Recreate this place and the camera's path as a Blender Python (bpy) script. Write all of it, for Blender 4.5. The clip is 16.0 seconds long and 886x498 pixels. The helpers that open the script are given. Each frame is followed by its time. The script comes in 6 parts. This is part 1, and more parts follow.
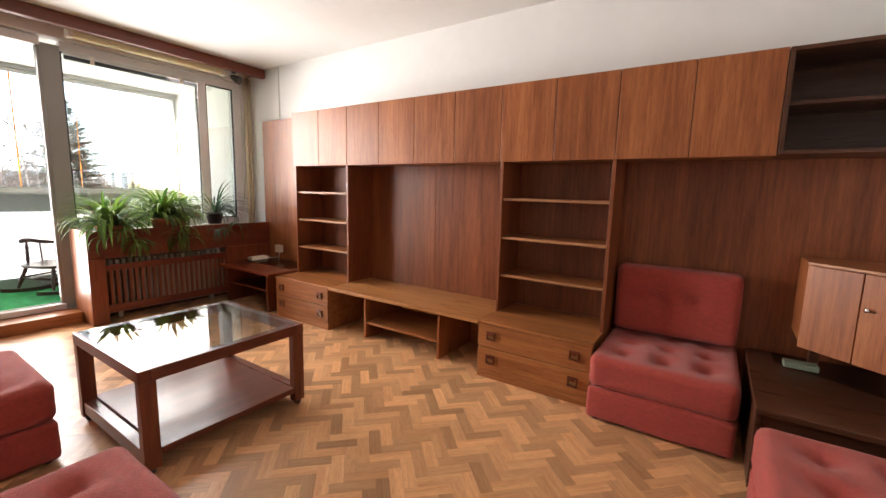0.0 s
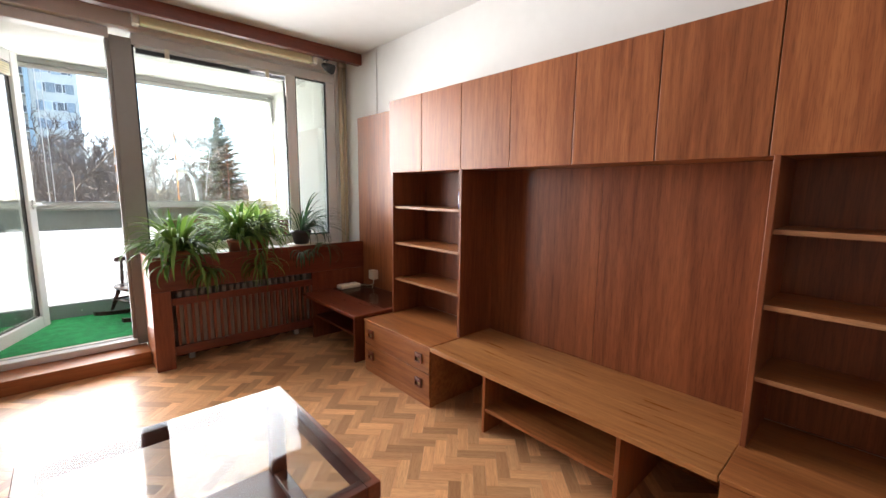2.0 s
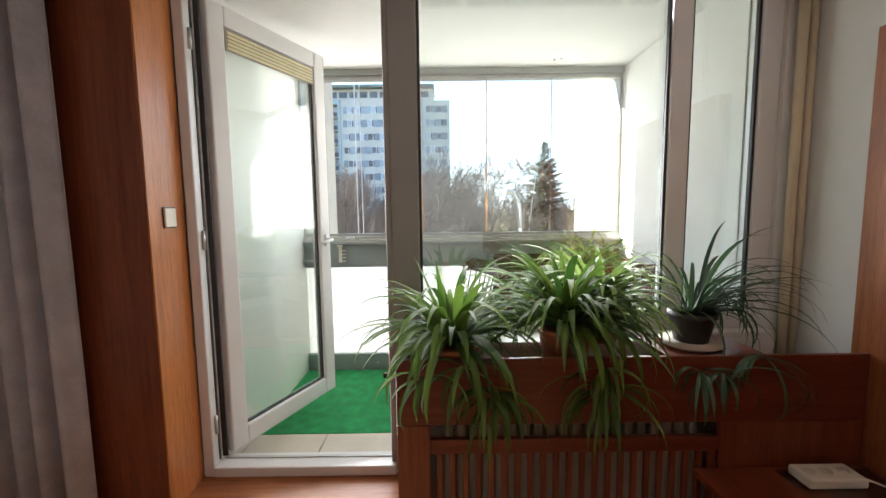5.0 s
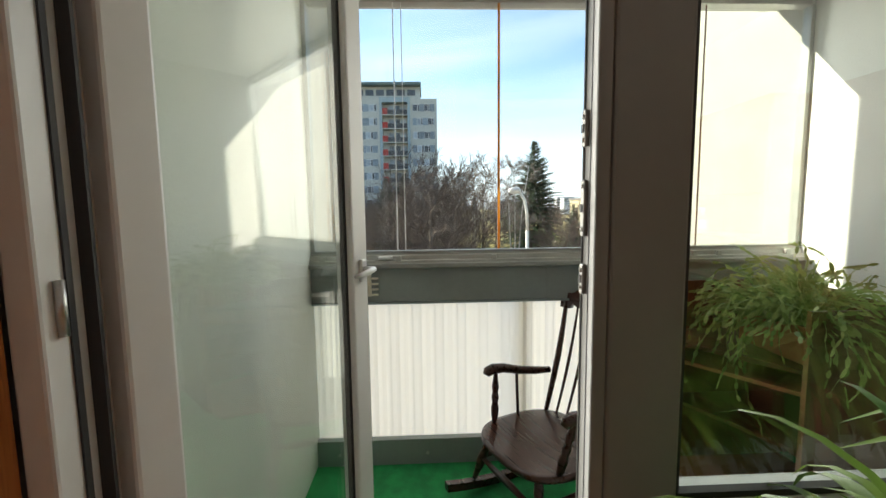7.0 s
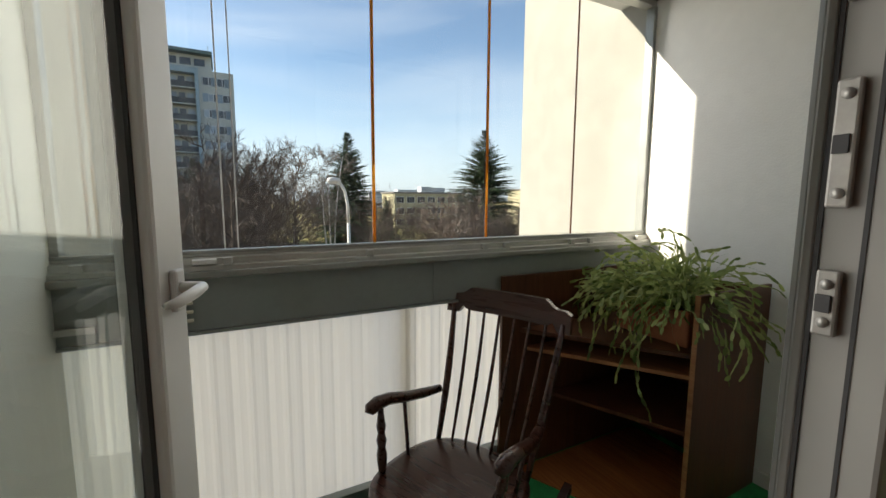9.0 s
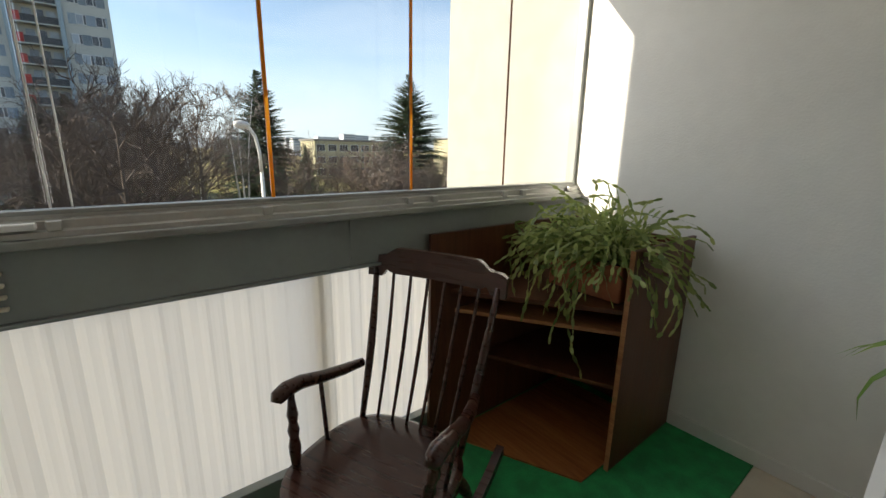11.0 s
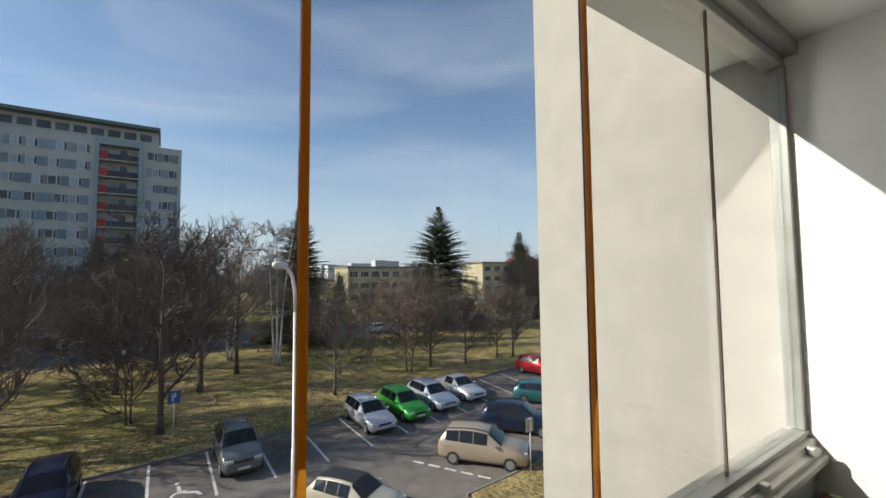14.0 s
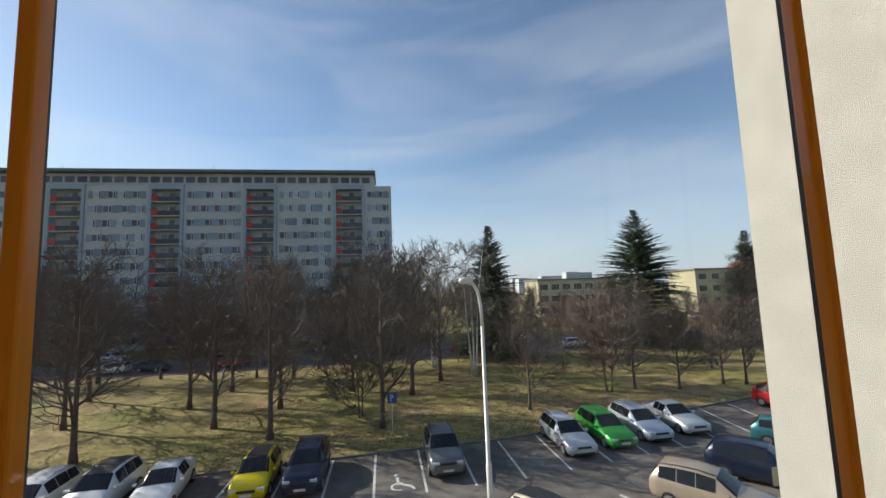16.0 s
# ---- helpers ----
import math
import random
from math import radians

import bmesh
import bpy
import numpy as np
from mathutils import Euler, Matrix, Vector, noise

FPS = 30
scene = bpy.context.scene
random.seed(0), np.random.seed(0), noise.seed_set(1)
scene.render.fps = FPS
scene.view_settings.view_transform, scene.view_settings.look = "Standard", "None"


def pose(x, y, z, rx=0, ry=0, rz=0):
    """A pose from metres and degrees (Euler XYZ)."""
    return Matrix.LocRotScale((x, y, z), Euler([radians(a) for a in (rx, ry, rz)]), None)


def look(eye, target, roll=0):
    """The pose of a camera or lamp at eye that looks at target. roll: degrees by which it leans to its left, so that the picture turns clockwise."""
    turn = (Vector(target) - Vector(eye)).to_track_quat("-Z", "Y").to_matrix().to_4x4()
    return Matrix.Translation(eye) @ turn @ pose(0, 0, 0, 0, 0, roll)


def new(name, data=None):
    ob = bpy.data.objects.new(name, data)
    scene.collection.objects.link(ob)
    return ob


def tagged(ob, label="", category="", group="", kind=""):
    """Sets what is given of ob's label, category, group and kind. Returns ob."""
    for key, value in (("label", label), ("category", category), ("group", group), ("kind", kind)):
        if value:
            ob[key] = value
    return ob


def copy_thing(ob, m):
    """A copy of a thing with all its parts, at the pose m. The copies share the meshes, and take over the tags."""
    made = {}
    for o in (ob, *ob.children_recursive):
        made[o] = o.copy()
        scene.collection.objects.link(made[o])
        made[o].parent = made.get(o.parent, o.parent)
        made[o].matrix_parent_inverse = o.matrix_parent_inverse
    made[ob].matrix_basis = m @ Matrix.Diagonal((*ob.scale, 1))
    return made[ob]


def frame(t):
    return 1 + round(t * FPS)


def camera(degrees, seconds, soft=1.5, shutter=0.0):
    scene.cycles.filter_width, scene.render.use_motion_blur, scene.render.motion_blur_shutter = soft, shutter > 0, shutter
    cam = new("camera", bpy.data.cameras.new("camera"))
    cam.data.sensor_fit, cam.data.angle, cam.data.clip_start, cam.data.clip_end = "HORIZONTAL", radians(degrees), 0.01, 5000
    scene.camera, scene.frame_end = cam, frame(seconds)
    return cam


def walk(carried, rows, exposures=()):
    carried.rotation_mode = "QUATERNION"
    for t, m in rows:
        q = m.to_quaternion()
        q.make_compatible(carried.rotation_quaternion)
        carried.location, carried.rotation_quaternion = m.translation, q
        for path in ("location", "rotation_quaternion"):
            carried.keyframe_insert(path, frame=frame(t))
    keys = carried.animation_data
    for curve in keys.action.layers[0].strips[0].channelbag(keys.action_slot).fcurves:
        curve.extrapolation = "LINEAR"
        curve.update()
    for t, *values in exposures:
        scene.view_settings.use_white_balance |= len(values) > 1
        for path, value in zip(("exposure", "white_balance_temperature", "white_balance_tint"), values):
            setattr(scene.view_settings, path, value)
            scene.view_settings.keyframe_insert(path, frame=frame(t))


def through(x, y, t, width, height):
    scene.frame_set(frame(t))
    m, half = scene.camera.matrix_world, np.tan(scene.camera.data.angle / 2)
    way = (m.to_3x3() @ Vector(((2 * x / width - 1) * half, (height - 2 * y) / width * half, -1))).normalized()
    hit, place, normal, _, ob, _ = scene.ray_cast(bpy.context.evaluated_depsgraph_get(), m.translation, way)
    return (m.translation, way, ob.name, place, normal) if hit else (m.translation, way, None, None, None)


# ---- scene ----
cam = camera(94.4, 16.0)
PATH = [
    (0, (0.294, 0.223, 1.241), (-0.798, 1.876, 0.967), 1.4),
    (0.5, (0.159, 0.414, 1.258), (-0.965, 2.044, 0.974), 1.3),
    (1, (-0.063, 0.602, 1.264), (-1.263, 2.177, 0.981), 1.3),
    (1.5, (-0.37, 0.819, 1.307), (-1.692, 2.293, 1.024), 1.0),
    (2, (-0.672, 1.063, 1.331), (-2.139, 2.393, 1.05), 0.6),
    (2.5, (-0.996, 1.28, 1.34), (-2.613, 2.425, 1.068), 0.2),
    (3, (-1.33, 1.464, 1.345), (-3.085, 2.388, 1.094), 0.0),
    (3.5, (-1.66, 1.602, 1.351), (-3.53, 2.275, 1.124), -0.2),
    (4, (-2.02, 1.642, 1.357), (-3.965, 2.061, 1.147), -0.4),
    (4.5, (-2.368, 1.655, 1.371), (-4.349, 1.839, 1.169), -0.6),
    (5, (-2.703, 1.603, 1.384), (-4.693, 1.608, 1.188), -0.7),
    (5.2, (-2.853, 1.547, 1.395), (-4.843, 1.502, 1.2), -0.6),
    (7.3, (-4.089, 1.033, 1.4), (-6.073, 1.183, 1.203), -0.8),
    (7.5, (-4.174, 1.015, 1.394), (-6.15, 1.256, 1.195), -0.4),
    (8, (-4.342, 0.979, 1.381), (-6.272, 1.461, 1.179), -0.3),
    (8.5, (-4.443, 0.943, 1.372), (-6.294, 1.671, 1.165), 0.1),
    (9, (-4.506, 0.929, 1.354), (-6.26, 1.861, 1.12), 0.3),
    (9.5, (-4.554, 0.945, 1.331), (-6.214, 2.019, 1.033), 0.5),
    (9.7, (-4.576, 0.966, 1.314), (-6.203, 2.08, 0.98), 0.6),
    (11.8, (-4.919, 1.073, 1.405), (-6.428, 2.299, 0.935), 0.5),
    (12, (-5.013, 1.064, 1.431), (-6.53, 2.3, 1.019), 0.5),
    (12.5, (-5.225, 1.059, 1.553), (-6.768, 2.308, 1.308), 0.6),
    (13, (-5.341, 1.112, 1.645), (-6.91, 2.349, 1.561), 0.4),
    (13.5, (-5.434, 1.204, 1.687), (-7.034, 2.404, 1.729), 0.1),
    (14, (-5.576, 1.313, 1.703), (-7.225, 2.439, 1.821), -0.5),
    (14.5, (-5.68, 1.425, 1.715), (-7.409, 2.416, 1.886), -0.7),
    (15, (-5.74, 1.54, 1.72), (-7.568, 2.328, 1.913), -1.5),
    (15.5, (-5.775, 1.61, 1.718), (-7.691, 2.146, 1.922), -2.0),
    (16, (-5.79, 1.645, 1.712), (-7.759, 1.935, 1.913), -2.0),
]
EXPOSURES = [(0, 3.55, 6800, 12), (2.5, 3.27, 6350, 10), (3.5, 3.22, 6700, 10), (4.5, 3.06, 6550, 10), (5.2, 2.75, 6450, 10), (7.3, 1.6, 7000, 4), (9.0, 1.12, 6950, 8), (9.7, 1.12, 6950, 10),
             (12.0, 1.35, 7000, 8), (12.5, 1.22, 6900, 10), (13, 0.85, 6750, 10), (14, 0.55, 6650, 10), (16, 0.6, 6650, 10)]
walk(cam, [(t, look(eye, target, roll)) for t, eye, target, roll in PATH], EXPOSURES)

# ---- world and sun ----
SUN_TRAVEL = Vector((0.52, 1.0, -0.63)).normalized()
SUN_UP = math.asin(-SUN_TRAVEL.z)
world = bpy.data.worlds.new("world")
scene.world = world
world.use_nodes = True
wn, wl = world.node_tree.nodes, world.node_tree.links
wn.clear()
w_out, w_bg, sky = wn.new("ShaderNodeOutputWorld"), wn.new("ShaderNodeBackground"), wn.new("ShaderNodeTexSky")
sky.sky_type, sky.sun_disc = "NISHITA", False
sky.sun_elevation, sky.sun_rotation = SUN_UP, math.atan2(-SUN_TRAVEL.x, -SUN_TRAVEL.y)
sky.air_density, sky.dust_density, sky.ozone_density = 1.0, 0.3, 2.2
# thin streaks of high cloud
w_co, w_map, w_noise, w_ramp, w_mix = (wn.new("ShaderNodeTexCoord"), wn.new("ShaderNodeMapping"), wn.new("ShaderNodeTexNoise"),
                                       wn.new("ShaderNodeValToRGB"), wn.new("ShaderNodeMixRGB"))
w_map.inputs["Rotation"].default_value = (0.25, 0.35, 0.2)
w_map.inputs["Scale"].default_value = (2.2, 1.3, 7.5)
w_noise.inputs["Scale"].default_value, w_noise.inputs["Detail"].default_value, w_noise.inputs["Roughness"].default_value = 0.9, 5.0, 0.5
w_noise.inputs["Distortion"].default_value = 0.6
w_ramp.color_ramp.elements[0].position, w_ramp.color_ramp.elements[1].position = 0.46, 0.95
w_ramp.color_ramp.elements[1].color = (0.6, 0.6, 0.6, 1)
w_mix.inputs[2].default_value = (5.4, 5.8, 6.4, 1)
wl.new(w_co.outputs["Generated"], w_map.inputs[0]), wl.new(w_map.outputs[0], w_noise.inputs["Vector"])
wl.new(w_noise.outputs["Fac"], w_ramp.inputs[0]), wl.new(w_ramp.outputs[0], w_mix.inputs[0])
w_xyz, w_low, w_haze = wn.new("ShaderNodeSeparateXYZ"), wn.new("ShaderNodeMapRange"), wn.new("ShaderNodeMixRGB")
w_low.inputs[1].default_value, w_low.inputs[2].default_value, w_low.inputs[3].default_value, w_low.inputs[4].default_value = 0.0, 0.30, 0.85, 0.0
w_haze.inputs[2].default_value = (3.3, 4.0, 5.0, 1)
wl.new(w_co.outputs["Generated"], w_xyz.inputs[0]), wl.new(w_xyz.outputs[2], w_low.inputs[0]), wl.new(w_low.outputs[0], w_haze.inputs[0])
wl.new(sky.outputs[0], w_haze.inputs[1]), wl.new(w_haze.outputs[0], w_mix.inputs[1]), wl.new(w_mix.outputs[0], w_bg.inputs[0]), wl.new(w_bg.outputs[0], w_out.inputs[0])
w_bg.inputs[1].default_value = 0.10
sun = new("sun", bpy.data.lights.new("sun", "SUN"))
sun.data.energy, sun.data.angle, sun.data.color = 4.2, radians(0.5), (1.0, 0.94, 0.84)
sun.matrix_world = look((-30, -40, 40), Vector((-30, -40, 40)) + SUN_TRAVEL)

# added lamps boosting skylight at balcony opening, behind parapet sheet, in window and door
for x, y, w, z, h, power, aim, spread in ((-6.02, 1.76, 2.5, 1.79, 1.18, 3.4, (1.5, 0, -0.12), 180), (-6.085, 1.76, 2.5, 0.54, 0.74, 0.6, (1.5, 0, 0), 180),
                                          (-4.57, 2.10, 1.2, 1.62, 1.48, 5.2, (1.5, 0.18, -0.05), 108), (-4.57, 0.95, 0.78, 1.25, 2.1, 4.4, (1.5, 0.40, -0.05), 112)):
    lamp_ob = new("daylight_boost", bpy.data.lights.new("daylight_boost", "AREA"))
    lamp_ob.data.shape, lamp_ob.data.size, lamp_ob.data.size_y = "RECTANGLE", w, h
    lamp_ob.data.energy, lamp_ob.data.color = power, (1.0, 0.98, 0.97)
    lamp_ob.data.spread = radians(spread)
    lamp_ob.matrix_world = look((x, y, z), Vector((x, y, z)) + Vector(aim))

# ---- helpers for shapes and materials ----
def thing(name, x, y, z, label, category, group="", kind=""):
    ob = new(name)
    ob.location = (x, y, z)
    ob.empty_display_size = 0.1
    return tagged(ob, label, category, group, kind)


def root_of(ob):
    while ob.parent:
        ob = ob.parent
    return ob


def part(name, bm, material, parent=None, label=""):
    """One mesh under a thing; its shape is given in the world's place."""
    if parent:
        bmesh.ops.translate(bm, verts=bm.verts, vec=-root_of(parent).location)
    me = bpy.data.meshes.new(name)
    bm.to_mesh(me)
    bm.free()
    me.materials.append(material)
    ob = new(name, me)
    ob.parent = parent
    if label:
        ob["label"] = label
    return ob


def share(name, me, parent, m):
    """A further piece on a mesh that is already there."""
    ob = new(name, me)
    ob.parent = parent
    ob.matrix_basis = m
    return ob


def structure(name, bm, material, label, category="wall"):
    return tagged(part(name, bm, material), label, category, "", "structure")


def box(x0, x1, y0, y1, z0, z1, r=0.0, bm=None, seg=2):
    b = bmesh.new()
    v = [b.verts.new((x, y, z)) for x in (x0, x1) for y in (y0, y1) for z in (z0, z1)]
    for f in ((0, 1, 3, 2), (4, 6, 7, 5), (0, 4, 5, 1), (2, 3, 7, 6), (0, 2, 6, 4), (1, 5, 7, 3)):
        b.faces.new([v[i] for i in f])
    bmesh.ops.recalc_face_normals(b, faces=b.faces)
    if r:
        bmesh.ops.bevel(b, geom=b.edges[:], offset=r, segments=seg, profile=0.5, affect="EDGES")
    return add(bm, b) if bm else b


def add(bm, b):
    """Adds the shape b to bm."""
    me = bpy.data.meshes.new("tmp")
    b.to_mesh(me)
    b.free()
    bm.from_mesh(me)
    bpy.data.meshes.remove(me)
    return bm


def smooth(bm):
    for f in bm.faces:
        f.smooth = True
    return bm


def prism(poly, axis, a, b, r=0.0):
    """A polygon drawn out along an axis from a to b."""
    bm = bmesh.new()
    put = {"x": lambda p, k: (k, p[0], p[1]), "y": lambda p, k: (p[0], k, p[1]), "z": lambda p, k: (p[0], p[1], k)}[axis]
    lo, hi = [bm.verts.new(put(p, a)) for p in poly], [bm.verts.new(put(p, b)) for p in poly]
    n = len(poly)
    bm.faces.new(lo), bm.faces.new(hi)
    for i in range(n):
        bm.faces.new((lo[i], lo[(i + 1) % n], hi[(i + 1) % n], hi[i]))
    bmesh.ops.recalc_face_normals(bm, faces=bm.faces)
    if r:
        bmesh.ops.bevel(bm, geom=bm.edges[:], offset=r, segments=2, profile=0.5, affect="EDGES")
    return bm


def tube(points, radii, sides=8, bm=None, cap=True):
    """A round bar through points, with a radius at each."""
    bm = bm or bmesh.new()
    pts = [Vector(p) for p in points]
    rings = []
    for i, p in enumerate(pts):
        d = (pts[min(i + 1, len(pts) - 1)] - pts[max(i - 1, 0)]).normalized()
        u = d.orthogonal().normalized() if i == 0 else (u - d * u.dot(d)).normalized()
        w = d.cross(u)
        r = radii[i] if isinstance(radii, (list, tuple)) else radii
        rings.append([bm.verts.new(p + r * (math.cos(2 * math.pi * k / sides) * u + math.sin(2 * math.pi * k / sides) * w)) for k in range(sides)])
    for a, b in zip(rings, rings[1:]):
        for k in range(sides):
            f = bm.faces.new((a[k], a[(k + 1) % sides], b[(k + 1) % sides], b[k]))
            f.smooth = True
    if cap:
        bm.faces.new(rings[0][::-1]), bm.faces.new(rings[-1])
    return bm


def lathe(profile, x=0, y=0, z=0, sides=20):
    """A turned body: (radius, height) from the bottom up."""
    return tube([(x, y, z + h) for _, h in profile], [max(r, 0.0005) for r, _ in profile], sides)


def material(name, colour, rough=0.5, metal=0.0, vary=0.12, scale=8.0, bump=0.0, bump_scale=60.0, stretch=(1, 1, 1), dark=None, spec=0.5, coords="Object",
             mix_at=(0.35, 0.7), by_object=0.0, sheen=0.0, rough_vary=0.08, coat=0.0):
    """A plain surface with variation at two scales and fine relief."""
    m = bpy.data.materials.new(name)
    m.use_nodes = True
    n, l = m.node_tree.nodes, m.node_tree.links
    p = n["Principled BSDF"]
    co, mp = n.new("ShaderNodeTexCoord"), n.new("ShaderNodeMapping")
    mp.inputs["Scale"].default_value = stretch
    l.new(co.outputs[coords], mp.inputs[0])
    a, b = n.new("ShaderNodeTexNoise"), n.new("ShaderNodeTexNoise")
    a.inputs["Scale"].default_value, a.inputs["Detail"].default_value = scale, 5
    b.inputs["Scale"].default_value, b.inputs["Detail"].default_value = scale * 9, 3
    add_ = n.new("ShaderNodeMath")
    add_.operation = "MULTIPLY_ADD"
    add_.inputs[1].default_value = 0.35
    l.new(mp.outputs[0], a.inputs["Vector"]), l.new(mp.outputs[0], b.inputs["Vector"])
    l.new(b.outputs["Fac"], add_.inputs[0]), l.new(a.outputs["Fac"], add_.inputs[2])
    ramp = n.new("ShaderNodeValToRGB")
    lo = dark or [c * (1 - vary) for c in colour]
    hi = [min(1, c * (1 + vary * 0.6)) for c in colour]
    ramp.color_ramp.elements[0].position, ramp.color_ramp.elements[1].position = mix_at[0] + 0.17, mix_at[1] + 0.17
    ramp.color_ramp.elements[0].color, ramp.color_ramp.elements[1].color = (*lo, 1), (*hi, 1)
    l.new(add_.outputs[0], ramp.inputs[0])
    out = ramp.outputs[0]
    if by_object:
        info, hsv, rng = n.new("ShaderNodeObjectInfo"), n.new("ShaderNodeHueSaturation"), n.new("ShaderNodeMapRange")
        rng.inputs[3].default_value, rng.inputs[4].default_value = 1 - by_object, 1 + by_object
        l.new(info.outputs["Random"], rng.inputs[0]), l.new(rng.outputs[0], hsv.inputs["Value"])
        l.new(out, hsv.inputs["Color"])
        out = hsv.outputs[0]
    l.new(out, p.inputs["Base Color"])
    rr = n.new("ShaderNodeMapRange")
    rr.inputs[3].default_value, rr.inputs[4].default_value = max(0.02, rough - rough_vary), min(1, rough + rough_vary)
    l.new(a.outputs["Fac"], rr.inputs[0]), l.new(rr.outputs[0], p.inputs["Roughness"])
    p.inputs["Metallic"].default_value, p.inputs["Specular IOR Level"].default_value = metal, spec
    p.inputs["Sheen Weight"].default_value = sheen
    p.inputs["Coat Weight"].default_value = coat
    p.inputs["Coat Roughness"].default_value = 0.08
    if bump:
        c, bp = n.new("ShaderNodeTexNoise"), n.new("ShaderNodeBump")
        c.inputs["Scale"].default_value, c.inputs["Detail"].default_value = bump_scale, 4
        bp.inputs["Strength"].default_value, bp.inputs["Distance"].default_value = bump, 0.01
        l.new(mp.outputs[0], c.inputs["Vector"]), l.new(c.outputs["Fac"], bp.inputs["Height"]), l.new(bp.outputs[0], p.inputs["Normal"])
    return m


def wood(name, dark, light, grain="z", rough=0.38, by_object=0.06, size=1.0, figure=0.5, per_island=False, coat=0.0, spec=0.32):
    """Veneer: long fibres along the grain, broad bands and pores."""
    m = bpy.data.materials.new(name)
    m.use_nodes = True
    n, l = m.node_tree.nodes, m.node_tree.links
    p = n["Principled BSDF"]
    co, mp = n.new("ShaderNodeTexCoord"), n.new("ShaderNodeMapping")
    k = {"x": (0.06, 1, 1), "y": (1, 0.06, 1), "z": (1, 1, 0.06)}[grain]
    mp.inputs["Scale"].default_value = [s / size for s in k]
    info = n.new("ShaderNodeNewGeometry" if per_island else "ShaderNodeObjectInfo")
    rnd = info.outputs["Random Per Island" if per_island else "Random"]
    shift, comb = n.new("ShaderNodeVectorMath"), n.new("ShaderNodeVectorMath")
    shift.operation = comb.operation = "MULTIPLY_ADD"
    l.new(rnd, shift.inputs[0])
    shift.inputs[1].default_value = (17, 23, 31)
    l.new(co.outputs["Object"], shift.inputs[2])
    l.new(shift.outputs[0], mp.inputs[0])
    fibre, band, pore = n.new("ShaderNodeTexNoise"), n.new("ShaderNodeTexNoise"), n.new("ShaderNodeTexNoise")
    for node, sc, de in ((fibre, 55, 6), (band, 7, 3), (pore, 260, 2)):
        node.inputs["Scale"].default_value, node.inputs["Detail"].default_value = sc, de
        l.new(mp.outputs[0], node.inputs["Vector"])
    band.inputs["Distortion"].default_value = 0.7
    mx = n.new("ShaderNodeMixRGB")
    mx.inputs[0].default_value = figure
    l.new(fibre.outputs["Fac"], mx.inputs[1]), l.new(band.outputs["Fac"], mx.inputs[2])
    ramp = n.new("ShaderNodeValToRGB")
    e = ramp.color_ramp.elements
    e[0].position, e[1].position = 0.34, 0.66
    e[0].color, e[1].color = (*dark, 1), (*light, 1)
    l.new(mx.outputs[0], ramp.inputs[0])
    hsv, rng = n.new("ShaderNodeHueSaturation"), n.new("ShaderNodeMapRange")
    rng.inputs[3].default_value, rng.inputs[4].default_value = 1 - by_object, 1 + by_object
    l.new(rnd, rng.inputs[0]), l.new(rng.outputs[0], hsv.inputs["Value"]), l.new(ramp.outputs[0], hsv.inputs["Color"])
    pm, pr = n.new("ShaderNodeMixRGB"), n.new("ShaderNodeValToRGB")
    pm.blend_type = "MULTIPLY"
    pm.inputs[0].default_value = 0.35
    pr.color_ramp.elements[0].position, pr.color_ramp.elements[1].position = 0.36, 0.5
    pr.color_ramp.elements[0].color = (0.45, 0.4, 0.36, 1)
    l.new(pore.outputs["Fac"], pr.inputs[0]), l.new(hsv.outputs[0], pm.inputs[1]), l.new(pr.outputs[0], pm.inputs[2])
    l.new(pm.outputs[0], p.inputs["Base Color"])
    rr = n.new("ShaderNodeMapRange")
    rr.inputs[3].default_value, rr.inputs[4].default_value = rough - 0.1, rough + 0.12
    l.new(fibre.outputs["Fac"], rr.inputs[0]), l.new(rr.outputs[0], p.inputs["Roughness"])
    p.inputs["Specular IOR Level"].default_value = spec
    p.inputs["Coat Weight"].default_value, p.inputs["Coat Roughness"].default_value = coat, 0.15
    bp = n.new("ShaderNodeBump")
    bp.inputs["Strength"].default_value, bp.inputs["Distance"].default_value = 0.12, 0.004
    l.new(fibre.outputs["Fac"], bp.inputs["Height"]), l.new(bp.outputs[0], p.inputs["Normal"])
    return m


def pane_glass(name, tint=(0.97, 0.99, 0.98), ior=1.5, gloss=1.0):
    """A window pane: what is behind it shows through, with a reflection by its angle."""
    m = bpy.data.materials.new(name)
    m.use_nodes = True
    n, l = m.node_tree.nodes, m.node_tree.links
    n.clear()
    out, mx, tr, gl, lw = (n.new("ShaderNodeOutputMaterial"), n.new("ShaderNodeMixShader"), n.new("ShaderNodeBsdfTransparent"),
                           n.new("ShaderNodeBsdfGlossy"), n.new("ShaderNodeLayerWeight"))
    pw, ma = n.new("ShaderNodeMath"), n.new("ShaderNodeMath")
    pw.operation, ma.operation = "POWER", "MULTIPLY_ADD"
    f0 = ((ior - 1) / (ior + 1)) ** 2
    pw.inputs[1].default_value, ma.inputs[1].default_value, ma.inputs[2].default_value = 5.0, 1 - f0, f0
    tr.inputs[0].default_value, gl.inputs["Color"].default_value = (*tint, 1), (gloss, gloss, gloss, 1)
    gl.inputs["Roughness"].default_value = 0.0
    l.new(lw.outputs["Facing"], pw.inputs[0]), l.new(pw.outputs[0], ma.inputs[0]), l.new(ma.outputs[0], mx.inputs[0])
    l.new(tr.outputs[0], mx.inputs[1]), l.new(gl.outputs[0], mx.inputs[2]), l.new(mx.outputs[0], out.inputs[0])
    return m


